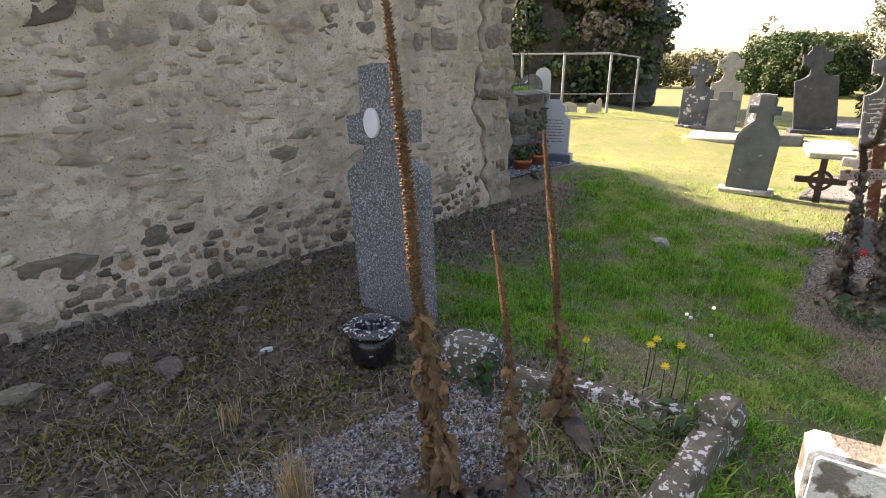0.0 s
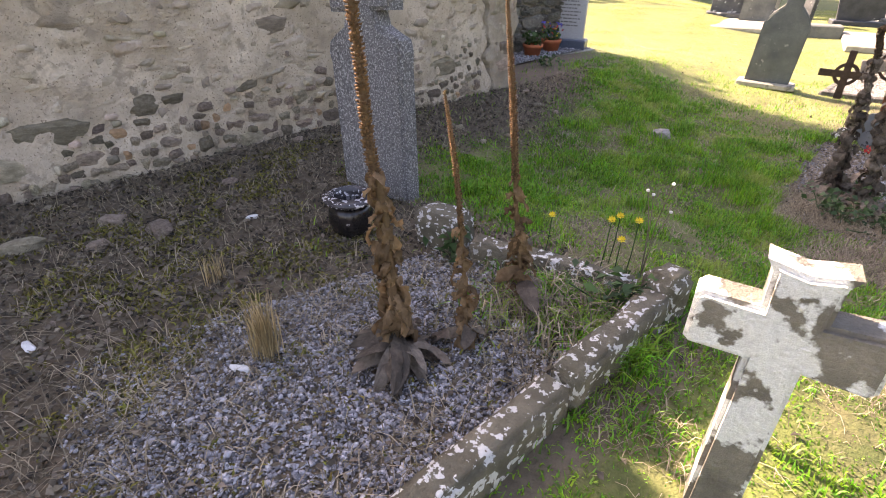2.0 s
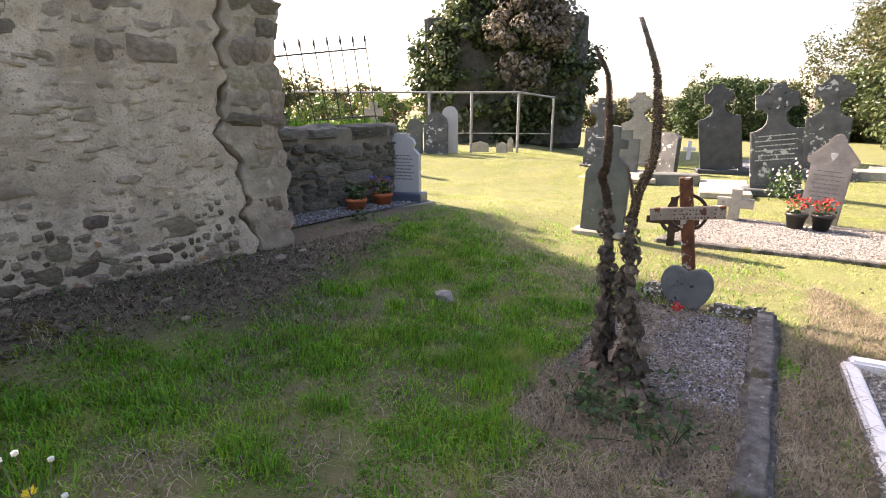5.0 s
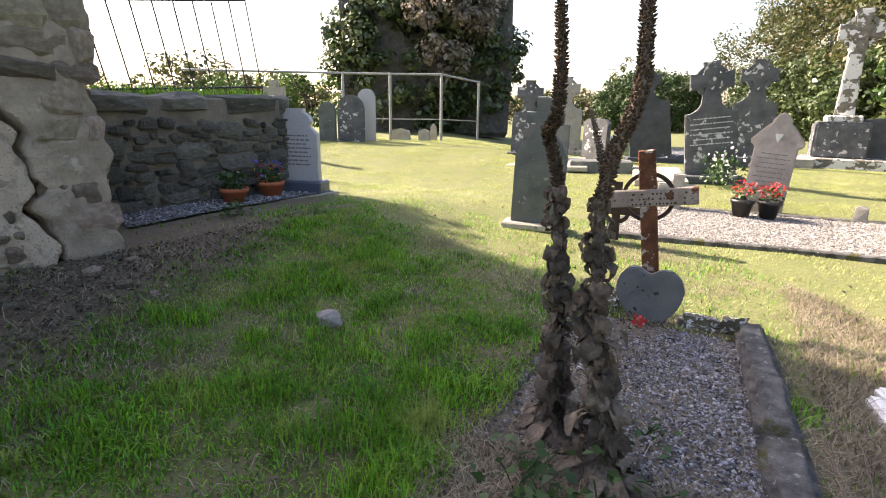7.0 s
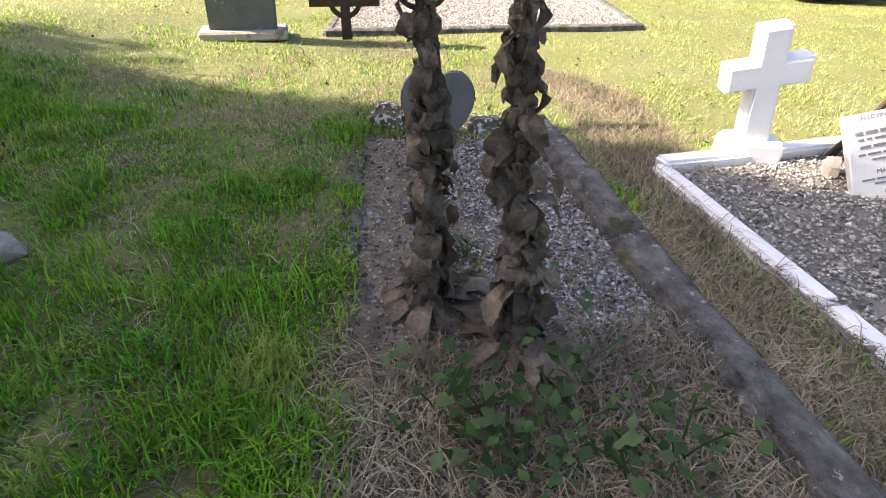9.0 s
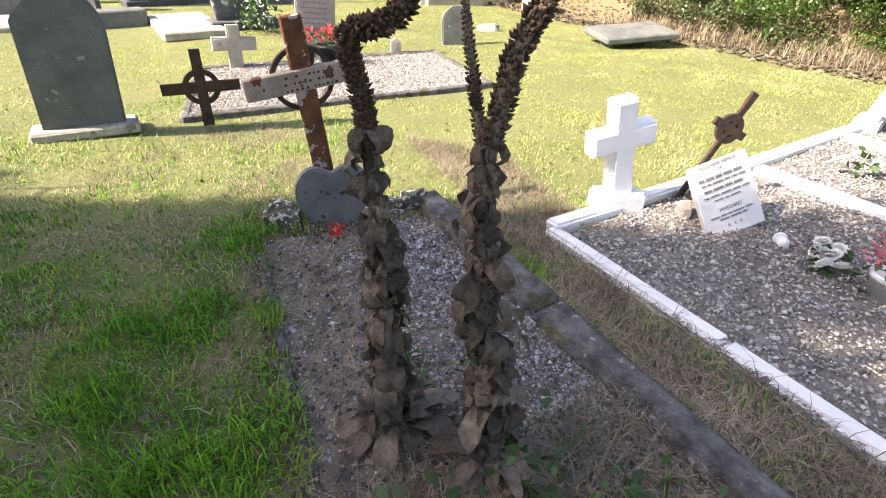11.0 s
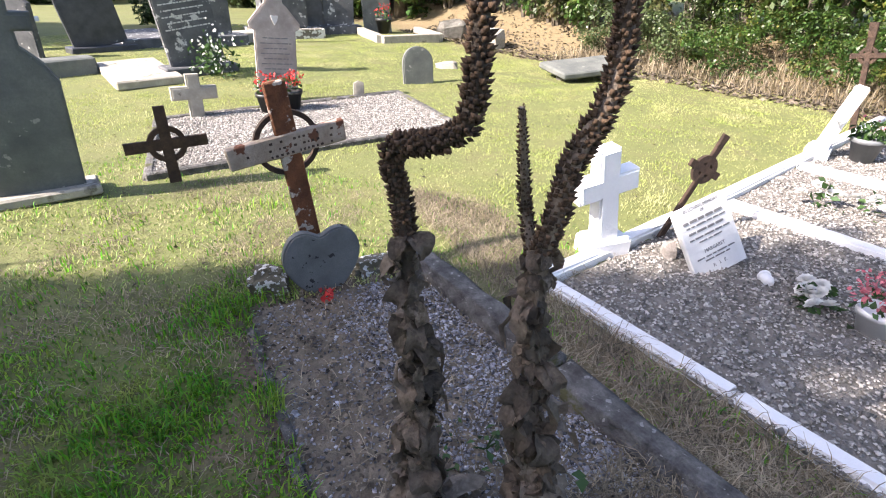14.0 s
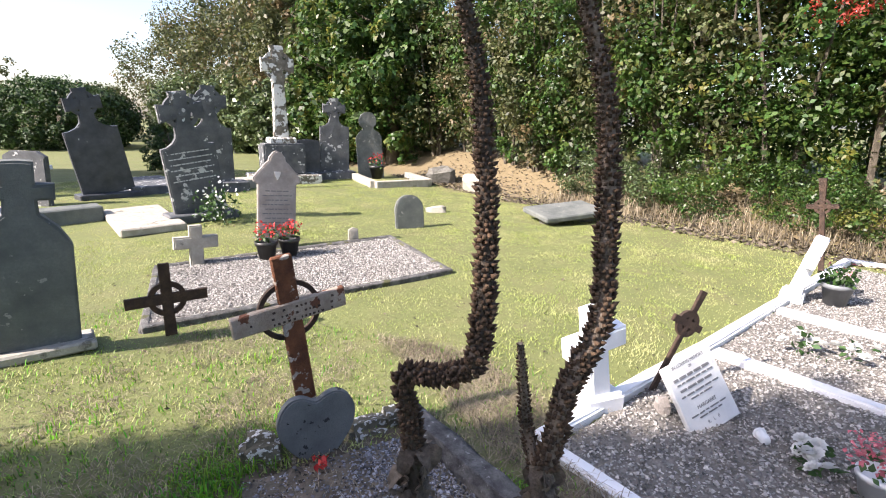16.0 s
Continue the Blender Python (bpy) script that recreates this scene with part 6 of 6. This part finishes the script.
def mullein(label, points, leaf_to, rad, spike_rad, leaves, meshes, seed_mat, seed, side=None, rosette=0, scale=1.0, step=0.011):
    """A dead mullein: a stem that leans and bends, withered leaves below, a spike of capsules above."""
    base = Vector(points[0])
    t = thing("dead_mullein", Matrix.Translation(base), label, "plant", "dead mulleins")
    pts = [Vector(p) - base for p in points]
    line = along([tuple(p) for p in pts], 40)
    part("stem", tube_bm([tuple(p) for p in line], [rad * (1 - 0.6 * i / 39) for i in range(40)], 8), meshes[0].materials[0], t, smooth=True)
    k = int(leaf_to * 39)
    r = random.Random(seed)
    for i in range(leaves):
        f = ((i + r.random()) / leaves) ** 1.25
        p = line[min(int(f * k), 39)]
        ob = new("leaf", meshes[r.randrange(len(meshes))])
        ob.parent = t
        sc = scale * (1.05 - 0.55 * f) * r.uniform(0.55, 1.35)
        ob.matrix_basis = Matrix.Translation(p) @ pose(0, 0, 0, r.uniform(-35, 35), r.uniform(-15, 45), r.uniform(0, 360)) @ Matrix.Diagonal((sc, sc, sc, 1))
    for i in range(rosette):
        a = 360 * i / rosette + r.uniform(-15, 15)
        ob = new("leaf", LEAF_BASE[r.randrange(len(LEAF_BASE))])
        ob.parent = t
        sc = r.uniform(0.7, 1.15)
        ob.matrix_basis = pose(0, 0, 0.05 + r.uniform(0, 0.06), r.uniform(-30, 30), r.uniform(-5, 35), a) @ Matrix.Diagonal((sc, sc, sc, 1))
    seed_spike("seed_spike", line[k - 1:], spike_rad, step, seed_mat, t, seed)
    if side:
        sp = [Vector(p) - base for p in side]
        part("side_stem", tube_bm([tuple(p) for p in sp], [rad * 0.45, rad * 0.35, rad * 0.2], 6), meshes[0].materials[0], t)
        seed_spike("side_spike", sp, spike_rad * 0.62, step, seed_mat, t, seed + 1)
    return t


def mulleins():
    mullein("tall tan dead mullein stalk with seed spike on the first grave", [(0.175, 1.145, 0.275), (0.166, 1.157, 0.388), (0.155, 1.182, 0.514), (0.14, 1.217, 0.672), (0.119, 1.25, 0.84), (0.089, 1.262, 0.99), (0.077, 1.262, 1.101), (0.071, 1.265, 1.25), (0.058, 1.27, 1.402), (0.03, 1.29, 1.68), (0.0, 1.33, 1.91)], 0.46, 0.019, 0.024, 90, LEAF_TAN, M_SEEDTAN, 1, rosette=34, scale=1.35)
    mullein("short tan dead mullein stalk with thin spike", [(0.415, 1.25, 0.275), (0.41, 1.26, 0.347), (0.396, 1.28, 0.538), (0.379, 1.288, 0.725), (0.361, 1.311, 0.88), (0.337, 1.325, 1.034), (0.309, 1.33, 1.193)], 0.55, 0.009, 0.0135, 60, LEAF_TAN, M_SEEDTAN, 2, rosette=4, scale=0.9, step=0.007)
    mullein("slender tan dead mullein stalk near the kerb", [(0.625, 1.552, 0.285), (0.60, 1.553, 0.508), (0.572, 1.556, 0.685), (0.547, 1.566, 0.915), (0.523, 1.583, 1.122), (0.499, 1.605, 1.294), (0.477, 1.62, 1.455)], 0.50, 0.011, 0.0165, 56, LEAF_TAN, M_SEEDTAN, 3, rosette=4, scale=1.05, step=0.007)
    mullein("tall dead mullein with kinked dark seed spike and grey withered leaves", [(3.005, 3.615, -0.025), (2.985, 3.605, 0.136), (2.962, 3.602, 0.412), (2.943, 3.594, 0.611), (2.936, 3.594, 0.77), (2.926, 3.598, 0.911), (2.914, 3.598, 1.012), (2.889, 3.598, 1.09), (2.879, 3.60, 1.122), (2.868, 3.56, 1.144), (2.858, 3.49, 1.163), (2.853, 3.447, 1.198), (2.853, 3.436, 1.277), (2.849, 3.433, 1.379), (2.84, 3.432, 1.466), (2.835, 3.436, 1.546), (2.82, 3.443, 1.64), (2.755, 3.45, 1.755)], 0.55, 0.022, 0.026, 230, LEAF_DARK, M_SEED, 4, rosette=26, scale=0.9, step=0.0085)
    mullein("tall dead mullein with curved dark seed spike and a side spike", [(3.05, 3.305, -0.025), (3.037, 3.316, 0.157), (3.01, 3.329, 0.406), (2.982, 3.343, 0.597), (2.978, 3.354, 0.75), (2.98, 3.362, 0.813), (2.973, 3.353, 0.936), (2.979, 3.336, 1.032), (2.99, 3.326, 1.106), (3.008, 3.305, 1.168), (3.015, 3.283, 1.225), (3.025, 3.281, 1.307), (3.021, 3.285, 1.406), (3.015, 3.29, 1.5), (3.004, 3.303, 1.62), (2.98, 3.33, 1.72), (2.93, 3.36, 1.865)], 0.55, 0.024, 0.027, 240, LEAF_DARK, M_SEED, 5, side=[(2.976, 3.362, 0.92), (2.99, 3.393, 1.02), (2.936, 3.398, 1.207)], rosette=30, scale=0.92, step=0.0085)


# ---- far background ----
def background():
    r = np.random.default_rng(51)
    # ivy-clad ruin gable
    t = thing("ivy_tower", pose(3.75, 21.0, 0.3), "tall church ruin entirely covered in dark ivy", "ruin")
    part("masonry", box_bm(5.4, 3.6, 4.2, 0.1, 0, 1, 2, 0.08, 1), M_DARKRUB, t)
    bm = plate_bm(mirror([(2.2, 4.1), (1.5, 6.4), (0.9, 8.2), (0, 8.6)]), 2.2, 0.1, 0.06)
    part("gable", bm, M_DARKRUB, t)
    cl = np.concatenate([blob(0, -1.2, 2.4, 3.1, 1.6, 2.7, 240, r, (0.3, 0.6), 0.75), blob(0, -0.8, 5.4, 2.0, 1.5, 3.4, 200, r, (0.3, 0.55), 0.75)])
    crown("ivy", cl, 75, 0.2, M_IVY, t, 3)
    cl = np.concatenate([blob(0.7, -2.9, 3.8, 1.2, 0.7, 2.2, 60, r, (0.25, 0.5), 0.5)])
    crown("dry_ivy", cl, 70, 0.17, M_IVYDRY, t, 4)
    # dome-shaped yew
    t = thing("yew", pose(17.0, 30.0, 0.2), "broad dome-shaped dark green clipped yew", "tree")
    part("trunk", tube_bm([(0, 0, -0.1), (0, 0, 1.5), (0.1, 0, 2.2)], [0.3, 0.22, 0.1], 8), M_BARK, t)
    cl = np.concatenate([blob(0, 0, 1.2, 3.1, 3.1, 1.75, 420, r, (0.3, 0.5), 0.8)])
    crown("crown", cl, 70, 0.15, M_YEW, t, 5)
    tree("bush", 11.7, 15.9, 1.3, 0.7, "small rounded evergreen bush near the dark headstones", M_YEW, 61, 0.08, 60, 70, 4, 0.06, 0.0)
    for i, (x, y, h, sp, m) in enumerate(((29.6, 37.0, 8.8, 4.0, M_LEAFB), (28.5, 31.0, 9.2, 4.2, M_LEAFB), (24.0, 24.5, 8.2, 3.6, M_LEAFB), (21.5, 19.5, 7.4, 3.2, M_LEAFB), (19.0, 16.5, 6.4, 2.6, M_LEAFB), (17.2, 13.8, 5.8, 2.2, M_LEAFA), (16.5, 11.8, 5.6, 1.9, M_LEAFA), (20.0, 21.0, 3.4, 2.2, M_IVY), (22.0, 27.0, 3.6, 2.4, M_IVY), (17.8, 17.0, 3.2, 1.8, M_IVY))):
        tree("tree", x, y, h, sp, "leafy olive-green tree behind the graves turning brown", m, 70 + i, 0.19, 190, 80, 6, 0.18, -0.05)
    for i, (x, y, h, sp) in enumerate(((21.5, 37, 3.0, 2.6), (26, 42, 3.6, 3.0), (13, 40, 2.2, 2.4), (-3.0, 32, 2.4, 2.4), (-7, 30, 3.0, 2.6), (9, 42, 2.2, 2.4), (17.5, 42, 2.4, 2.8))):
        tree("distant_tree", x, y, h, sp, "hazy distant tree on the skyline", M_LEAFB, 90 + i, 0.24, 70, 50, 4, 0.12, 0.0)
    tree("sapling", 17.5, 34.5, 4.4, 1.5, "thin sapling showing above the yew", M_LEAFB, 120, 0.16, 20, 22, 9, 0.08, 0.5)
    # bushes beyond the low wall
    for i, (x, y, h, sp) in enumerate(((-2.4, 13.5, 1.0, 1.0), (-0.9, 14.8, 1.25, 1.2), (0.4, 15.6, 1.35, 1.0), (-4.4, 14.5, 1.2, 1.3))):
        tree("bush", x, y, h, sp, "bright yellow-green bush beyond the low wall", M_LEAFA, 130 + i, 0.08, 40, 60, 4, 0.05, 0.0, z=0.65)
    # pipe fence
    f = thing("pipe_fence", pose(0, 0, 0), "galvanised pipe fence in front of the ivy-covered ruin", "fence")
    posts = [(1.4, 14.85), (2.5, 14.75), (3.7, 14.65), (4.9, 16.4)]
    for x, y in posts:
        part("post", tube_bm([(x, y, gz(x, y) - 0.1), (x, y, gz(x, y) + 1.55)], 0.035, 8), M_STEEL, f)
    for (x0, y0), (x1, y1) in zip([(-2.2, 14.9)] + posts, posts):
        part("rail", tube_bm([(x0, y0, gz(x0, y0) + 1.52), (x1, y1, gz(x1, y1) + 1.52)], 0.025, 8), M_STEEL, f)
        part("low_rail", tube_bm([(x0, y0, gz(x0, y0) + 0.5), (x1, y1, gz(x1, y1) + 0.5)], 0.012, 6), M_STEEL, f)
    # tilted spiked railing on the low wall
    rl = thing("spiked_railing", pose(0, 0, 0), "thin leaning iron railing with spear tips above the low wall", "railing")
    nrm = np.array((-LW_D[1], LW_D[0]))
    a, b = LW0 + nrm * 0.3 - LW_D * 0.2, LW1 + nrm * 0.3 - LW_D * 0.05
    for i in range(13):
        p = a + (b - a) * i / 12
        t_ = p - LW_D * 0.20
        zt = 1.96 + 0.030 * i
        q = p + (t_ - p) * 1.09
        part("bar", tube_bm([(p[0], p[1], 1.0), (t_[0], t_[1], zt)], 0.007, 5), M_BLACKIRON, rl)
        part("spear", tube_bm([(t_[0], t_[1], zt), (t_[0] * 0.5 + q[0] * 0.5, t_[1] * 0.5 + q[1] * 0.5, zt + 0.04), (q[0], q[1], zt + 0.12)], [0.007, 0.018, 0.002], 5), M_BLACKIRON, rl)
    for z0, z1, k in ((1.28, 1.40, 0.04), (1.90, 2.26, 0.185)):
        p, q = a - LW_D * k, b - LW_D * k
        part("rail", tube_bm([(p[0], p[1], z0), (q[0], q[1], z1)], 0.010, 6), M_BLACKIRON, rl)
    g = np.random.default_rng(71)
    u, v = g.random(1500), g.uniform(0.12, 0.5, 1500)
    gx, gy = a[0] + (b[0] - a[0]) * u + nrm[0] * (v - 0.25), a[1] + (b[1] - a[1]) * u + nrm[1] * (v - 0.25)
    blades("wall_top_grass", gx, gy, g.uniform(0.04, 0.13, 1500), 0.006, M_BLADE, "grass growing along the top of the low wall", g, 0.7, z=np.full(1500, LW_TOP + 0.0))
    # tall tree behind the long wall; its crown shades the lawn
    def at(s, n):
        return WO + WS * s + WN * n
    p = at(-0.6, -8.0)
    t = thing("churchyard_tree", pose(p[0], p[1], 0.3), "tall leafy tree standing behind the ruined wall", "tree")
    part("trunk", tube_bm([(0, 0, -0.2), (0.1, 0, 3.0), (0.0, 0.1, 7.0)], [0.3, 0.24, 0.1], 9), M_BARK, t)
    cl = []
    for k in range(680):
        s = r.uniform(-4.0, 3.35) if k % 2 else r.uniform(-1.2, 2.4)
        top = np.interp(s, (-4, -3.2, -2, -1, 0.3, 0.7, 0.9, 1.3, 1.8, 2.2, 3.0, 3.4), (6.2, 7.4, 9.0, 9.6, 9.75, 9.25, 8.75, 7.85, 6.6, 5.7, 4.7, 4.2)) + (0.5 if k % 7 == 0 else 0)
        h = top - (top - 3.2) * r.random()
        q = at(s, -8.0 + r.normal(0, 0.6)) - p
        cl.append((q[0], q[1], h - 0.3, r.uniform(0.22, 0.5)))
    crown("crown", cl, 75, 0.19, M_LEAFA, t, 8)
    # leafy sprays hanging past the broken end
    p = at(-0.5, -1.2)
    t = thing("wall_shrub", pose(p[0], p[1], 1.3), "sparse leafy shrub growing over the broken end of the wall", "shrub")
    cl = []
    for k, (s, n, z) in enumerate(((0.6, -0.4, 2.2), (1.0, -0.6, 2.0), (0.8, -0.9, 1.6), (1.3, -0.5, 2.4), (0.5, -0.3, 2.6), (1.5, -0.9, 1.9), (0.3, -0.4, 1.9))):
        q = WS * s + WN * n
        part("branch", tube_bm([(0, 0, 0.2), (q[0] * 0.5, q[1] * 0.5, z * 0.8), (q[0], q[1], z)], [0.03, 0.018, 0.005], 5), M_BARK, t)
        cl += [(q[0] + r.normal(0, 0.1), q[1] + r.normal(0, 0.1), z + r.normal(0, 0.1), r.uniform(0.1, 0.22)) for _ in range(4)]
    crown("leaves", cl, 26, 0.05, M_LEAFA, t, 9)


# ---- small things ----
def small_things():
    r = random.Random(12)
    def rock(name, x, y, s, mat, label, category="stone", group="", seed=0, lift=-0.25):
        o = new(name, stone_mesh(name, 50 + seed, 1.0, mat))
        o.matrix_world = pose(x, y, gz(x, y) + s[2] * (0.5 + lift), r.uniform(-8, 8), r.uniform(-8, 8), r.uniform(0, 180)) @ Matrix.Diagonal((*s, 1))
        return tagged(o, label, category, group)
    rock("lawn_stone", 2.02, 4.72, (0.15, 0.11, 0.10), M_SAND, "pale angular stone lying in the lawn", seed=1)
    rock("bank_boulder", 13.2, 7.6, (0.6, 0.45, 0.5), M_BEIGE, "pale boulder on the bank below the hedge", "stone", "boulders on the bank", 60)
    rock("bank_boulder", 13.9, 8.9, (0.7, 0.5, 0.5), M_DARKRUB, "dark boulder on the bank below the hedge", "stone", "boulders on the bank", 61)
    rock("flat_stone", 10.3, 7.2, (0.35, 0.2, 0.14), M_BEIGE, "small squared stone in the lawn", seed=62)
    rock("pale_stone", 5.05, 3.17, (0.10, 0.07, 0.12), M_SAND, "small tan stone beside the marble slab", seed=2)
    for i, (x, y, w) in enumerate(((-1.19, 1.89, 0.15), (-1.39, 1.70, 0.10), (-1.48, 1.95, 0.12), (-1.12, 1.98, 0.06), (-0.56, 2.54, 0.07), (-1.72, 1.63, 0.16), (-0.35, 3.2, 0.09), (0.15, 4.1, 0.09), (0.62, 5.05, 0.10))):
        rock("fallen_stone", x, y, (w, w * 0.7, w * 0.45), M_RUBBLE, "fallen rubble stone half sunk in the soil by the wall", "stone", "fallen stones", i + 3)
    for i in range(34):
        s, n = -r.uniform(0, 6.0), r.uniform(0.05, 0.9)
        p = WO + WS * s + WN * n
        w = r.uniform(0.03, 0.08)
        rock("pebble", p[0], p[1], (w, w * 0.8, w * 0.5), M_RUBBLE, "small loose stone on the soil by the wall", "stone", "loose stones", i % 8 + 20, 0.0)
    for i, (x, y) in enumerate(((-0.36, 1.0), (-1.15, 1.0), (0.61, 1.37), (-0.8, 2.1))):
        rock("white_chip", x, y, (0.065, 0.03, 0.018), M_SLABW, "small pale stone chip on the gravel", "stone", "pale chips", i + 30, 0.3)
    # dandelions
    for i, (x, y, h) in enumerate(((1.08, 1.74, 0.30), (0.98, 1.79, 0.27), (1.04, 1.89, 0.25), (0.74, 1.90, 0.22), (1.01, 1.69, 0.23))):
        t = thing("dandelion", pose(x, y, gz(x, y)), "yellow dandelion flower on a thin stem by the kerb", "flower", "dandelions")
        part("stalk", tube_bm([(0, 0, 0), (0.01, 0, h * 0.5), (0.015, 0.01, h)], 0.0025, 5), M_FLOWLEAF, t)
        bm = bmesh.new()
        for k in range(14):
            v = [bm.verts.new(q) for q in ((0, 0, 0), (0.014, 0.004, 0.003), (0.022, 0, 0.004), (0.014, -0.004, 0.003))]
            bm.faces.new(v)
            bmesh.ops.transform(bm, matrix=pose(0, 0, 0.004 * (k % 2), 0, -12 - 20 * (k % 2), 360 * k / 14), verts=v)
        o = part("bloom", bm, M_PETYEL, t)
        o.matrix_basis = pose(0.015, 0.01, h, 12, -8, 0)
    t = thing("seeded_weed", pose(1.17, 1.80, gz(1.17, 1.80)), "dried weed with pale seed heads by the kerb", "plant")
    for k in range(4):
        a = k * 1.7
        q = (0.06 * math.cos(a), 0.06 * math.sin(a), 0.34 + 0.05 * k)
        part("stalk", tube_bm([(0, 0, 0), (q[0] * 0.3, q[1] * 0.3, q[2] * 0.6), q], 0.002, 4), M_STRAW, t)
        bm = bmesh.new()
        bmesh.ops.create_icosphere(bm, subdivisions=1, radius=0.008)
        o = part("seed_head", bm, M_PETWHITE, t)
        o.location = q
    # straw tufts on the first grave
    rr = np.random.default_rng(77)
    for x, y, n, h in ((-0.30, 1.10, 210, 0.33), (-0.71, 1.53, 60, 0.18)):
        blades("straw_tuft", rr.normal(x, 0.022, n), rr.normal(y, 0.022, n), rr.uniform(h * 0.4, h, n), 0.004, M_TUFT, "upright tuft of dry straw in the gravel", rr, 0.2, kind="", category="dry grass")
    # leafy weeds: at the kerb block, in the kerb corner and at the foot of the second grave
    def weed(x, y, n, spread, size, h, label, seed, mat=M_FLOWLEAF):
        t = thing("weed", pose(x, y, gz(x, y)), label, "plant", "weeds")
        q = np.random.default_rng(seed)
        c = np.stack([q.normal(0, spread, n), q.normal(0, spread, n), np.abs(q.normal(h * 0.5, h * 0.35, n))], -1)
        V, F = leaf_quads(c, q.normal(0, 0.5, (n, 3)) + (0, 0, 1), size, q)
        link_np("leaves", V, F, mat, t)
        for k in range(5):
            part("stalk", tube_bm([(0, 0, 0), (c[k][0] * 0.5, c[k][1] * 0.5, c[k][2] * 0.6), tuple(c[k])], 0.003, 4), M_FLOWLEAF, t)
    weed(0.30, 1.88, 26, 0.05, 0.075, 0.16, "broad green dock leaves beside the kerb block", 1)
    weed(0.99, 1.49, 60, 0.08, 0.055, 0.2, "grey-green leafy weed in the corner of the kerb", 2)
    for i, (x, y) in enumerate(((2.82, 3.2), (2.95, 3.08), (2.78, 3.05), (3.05, 3.18), (2.95, 2.9), (3.08, 2.86), (2.75, 3.3))):
        weed(x, y, 42, 0.085, 0.046, 0.14, "green bramble leaves at the foot of the dead mulleins", 10 + i)
    for i, (x, y) in enumerate(((3.25, 3.75), (3.32, 3.55), (3.15, 3.65))):
        weed(x, y, 16, 0.05, 0.035, 0.06, "small green weed in the gravel", 30 + i)
    weed(1.05, 6.55, 50, 0.09, 0.06, 0.12, "bright leafy weed beside the bed kerb", 40)
    t = thing("red_petals", pose(3.80, 4.56, 0.0), "faded red artificial flower below the heart stone", "flower")
    q = np.random.default_rng(5)
    V, F = leaf_quads(q.normal(0, 0.02, (16, 3)) + (0, 0, 0.05), q.normal(0, 1, (16, 3)), 0.04, q)
    link_np("petals", V, F, M_PETRED, t)


build_first_grave()
build_second_grave()
white_plots()
far_stones()
bed()
gravel()
mulleins()
background()
hedge_bank()
lawn()
litter()
small_things()
wall_stones()
low_wall_stones()
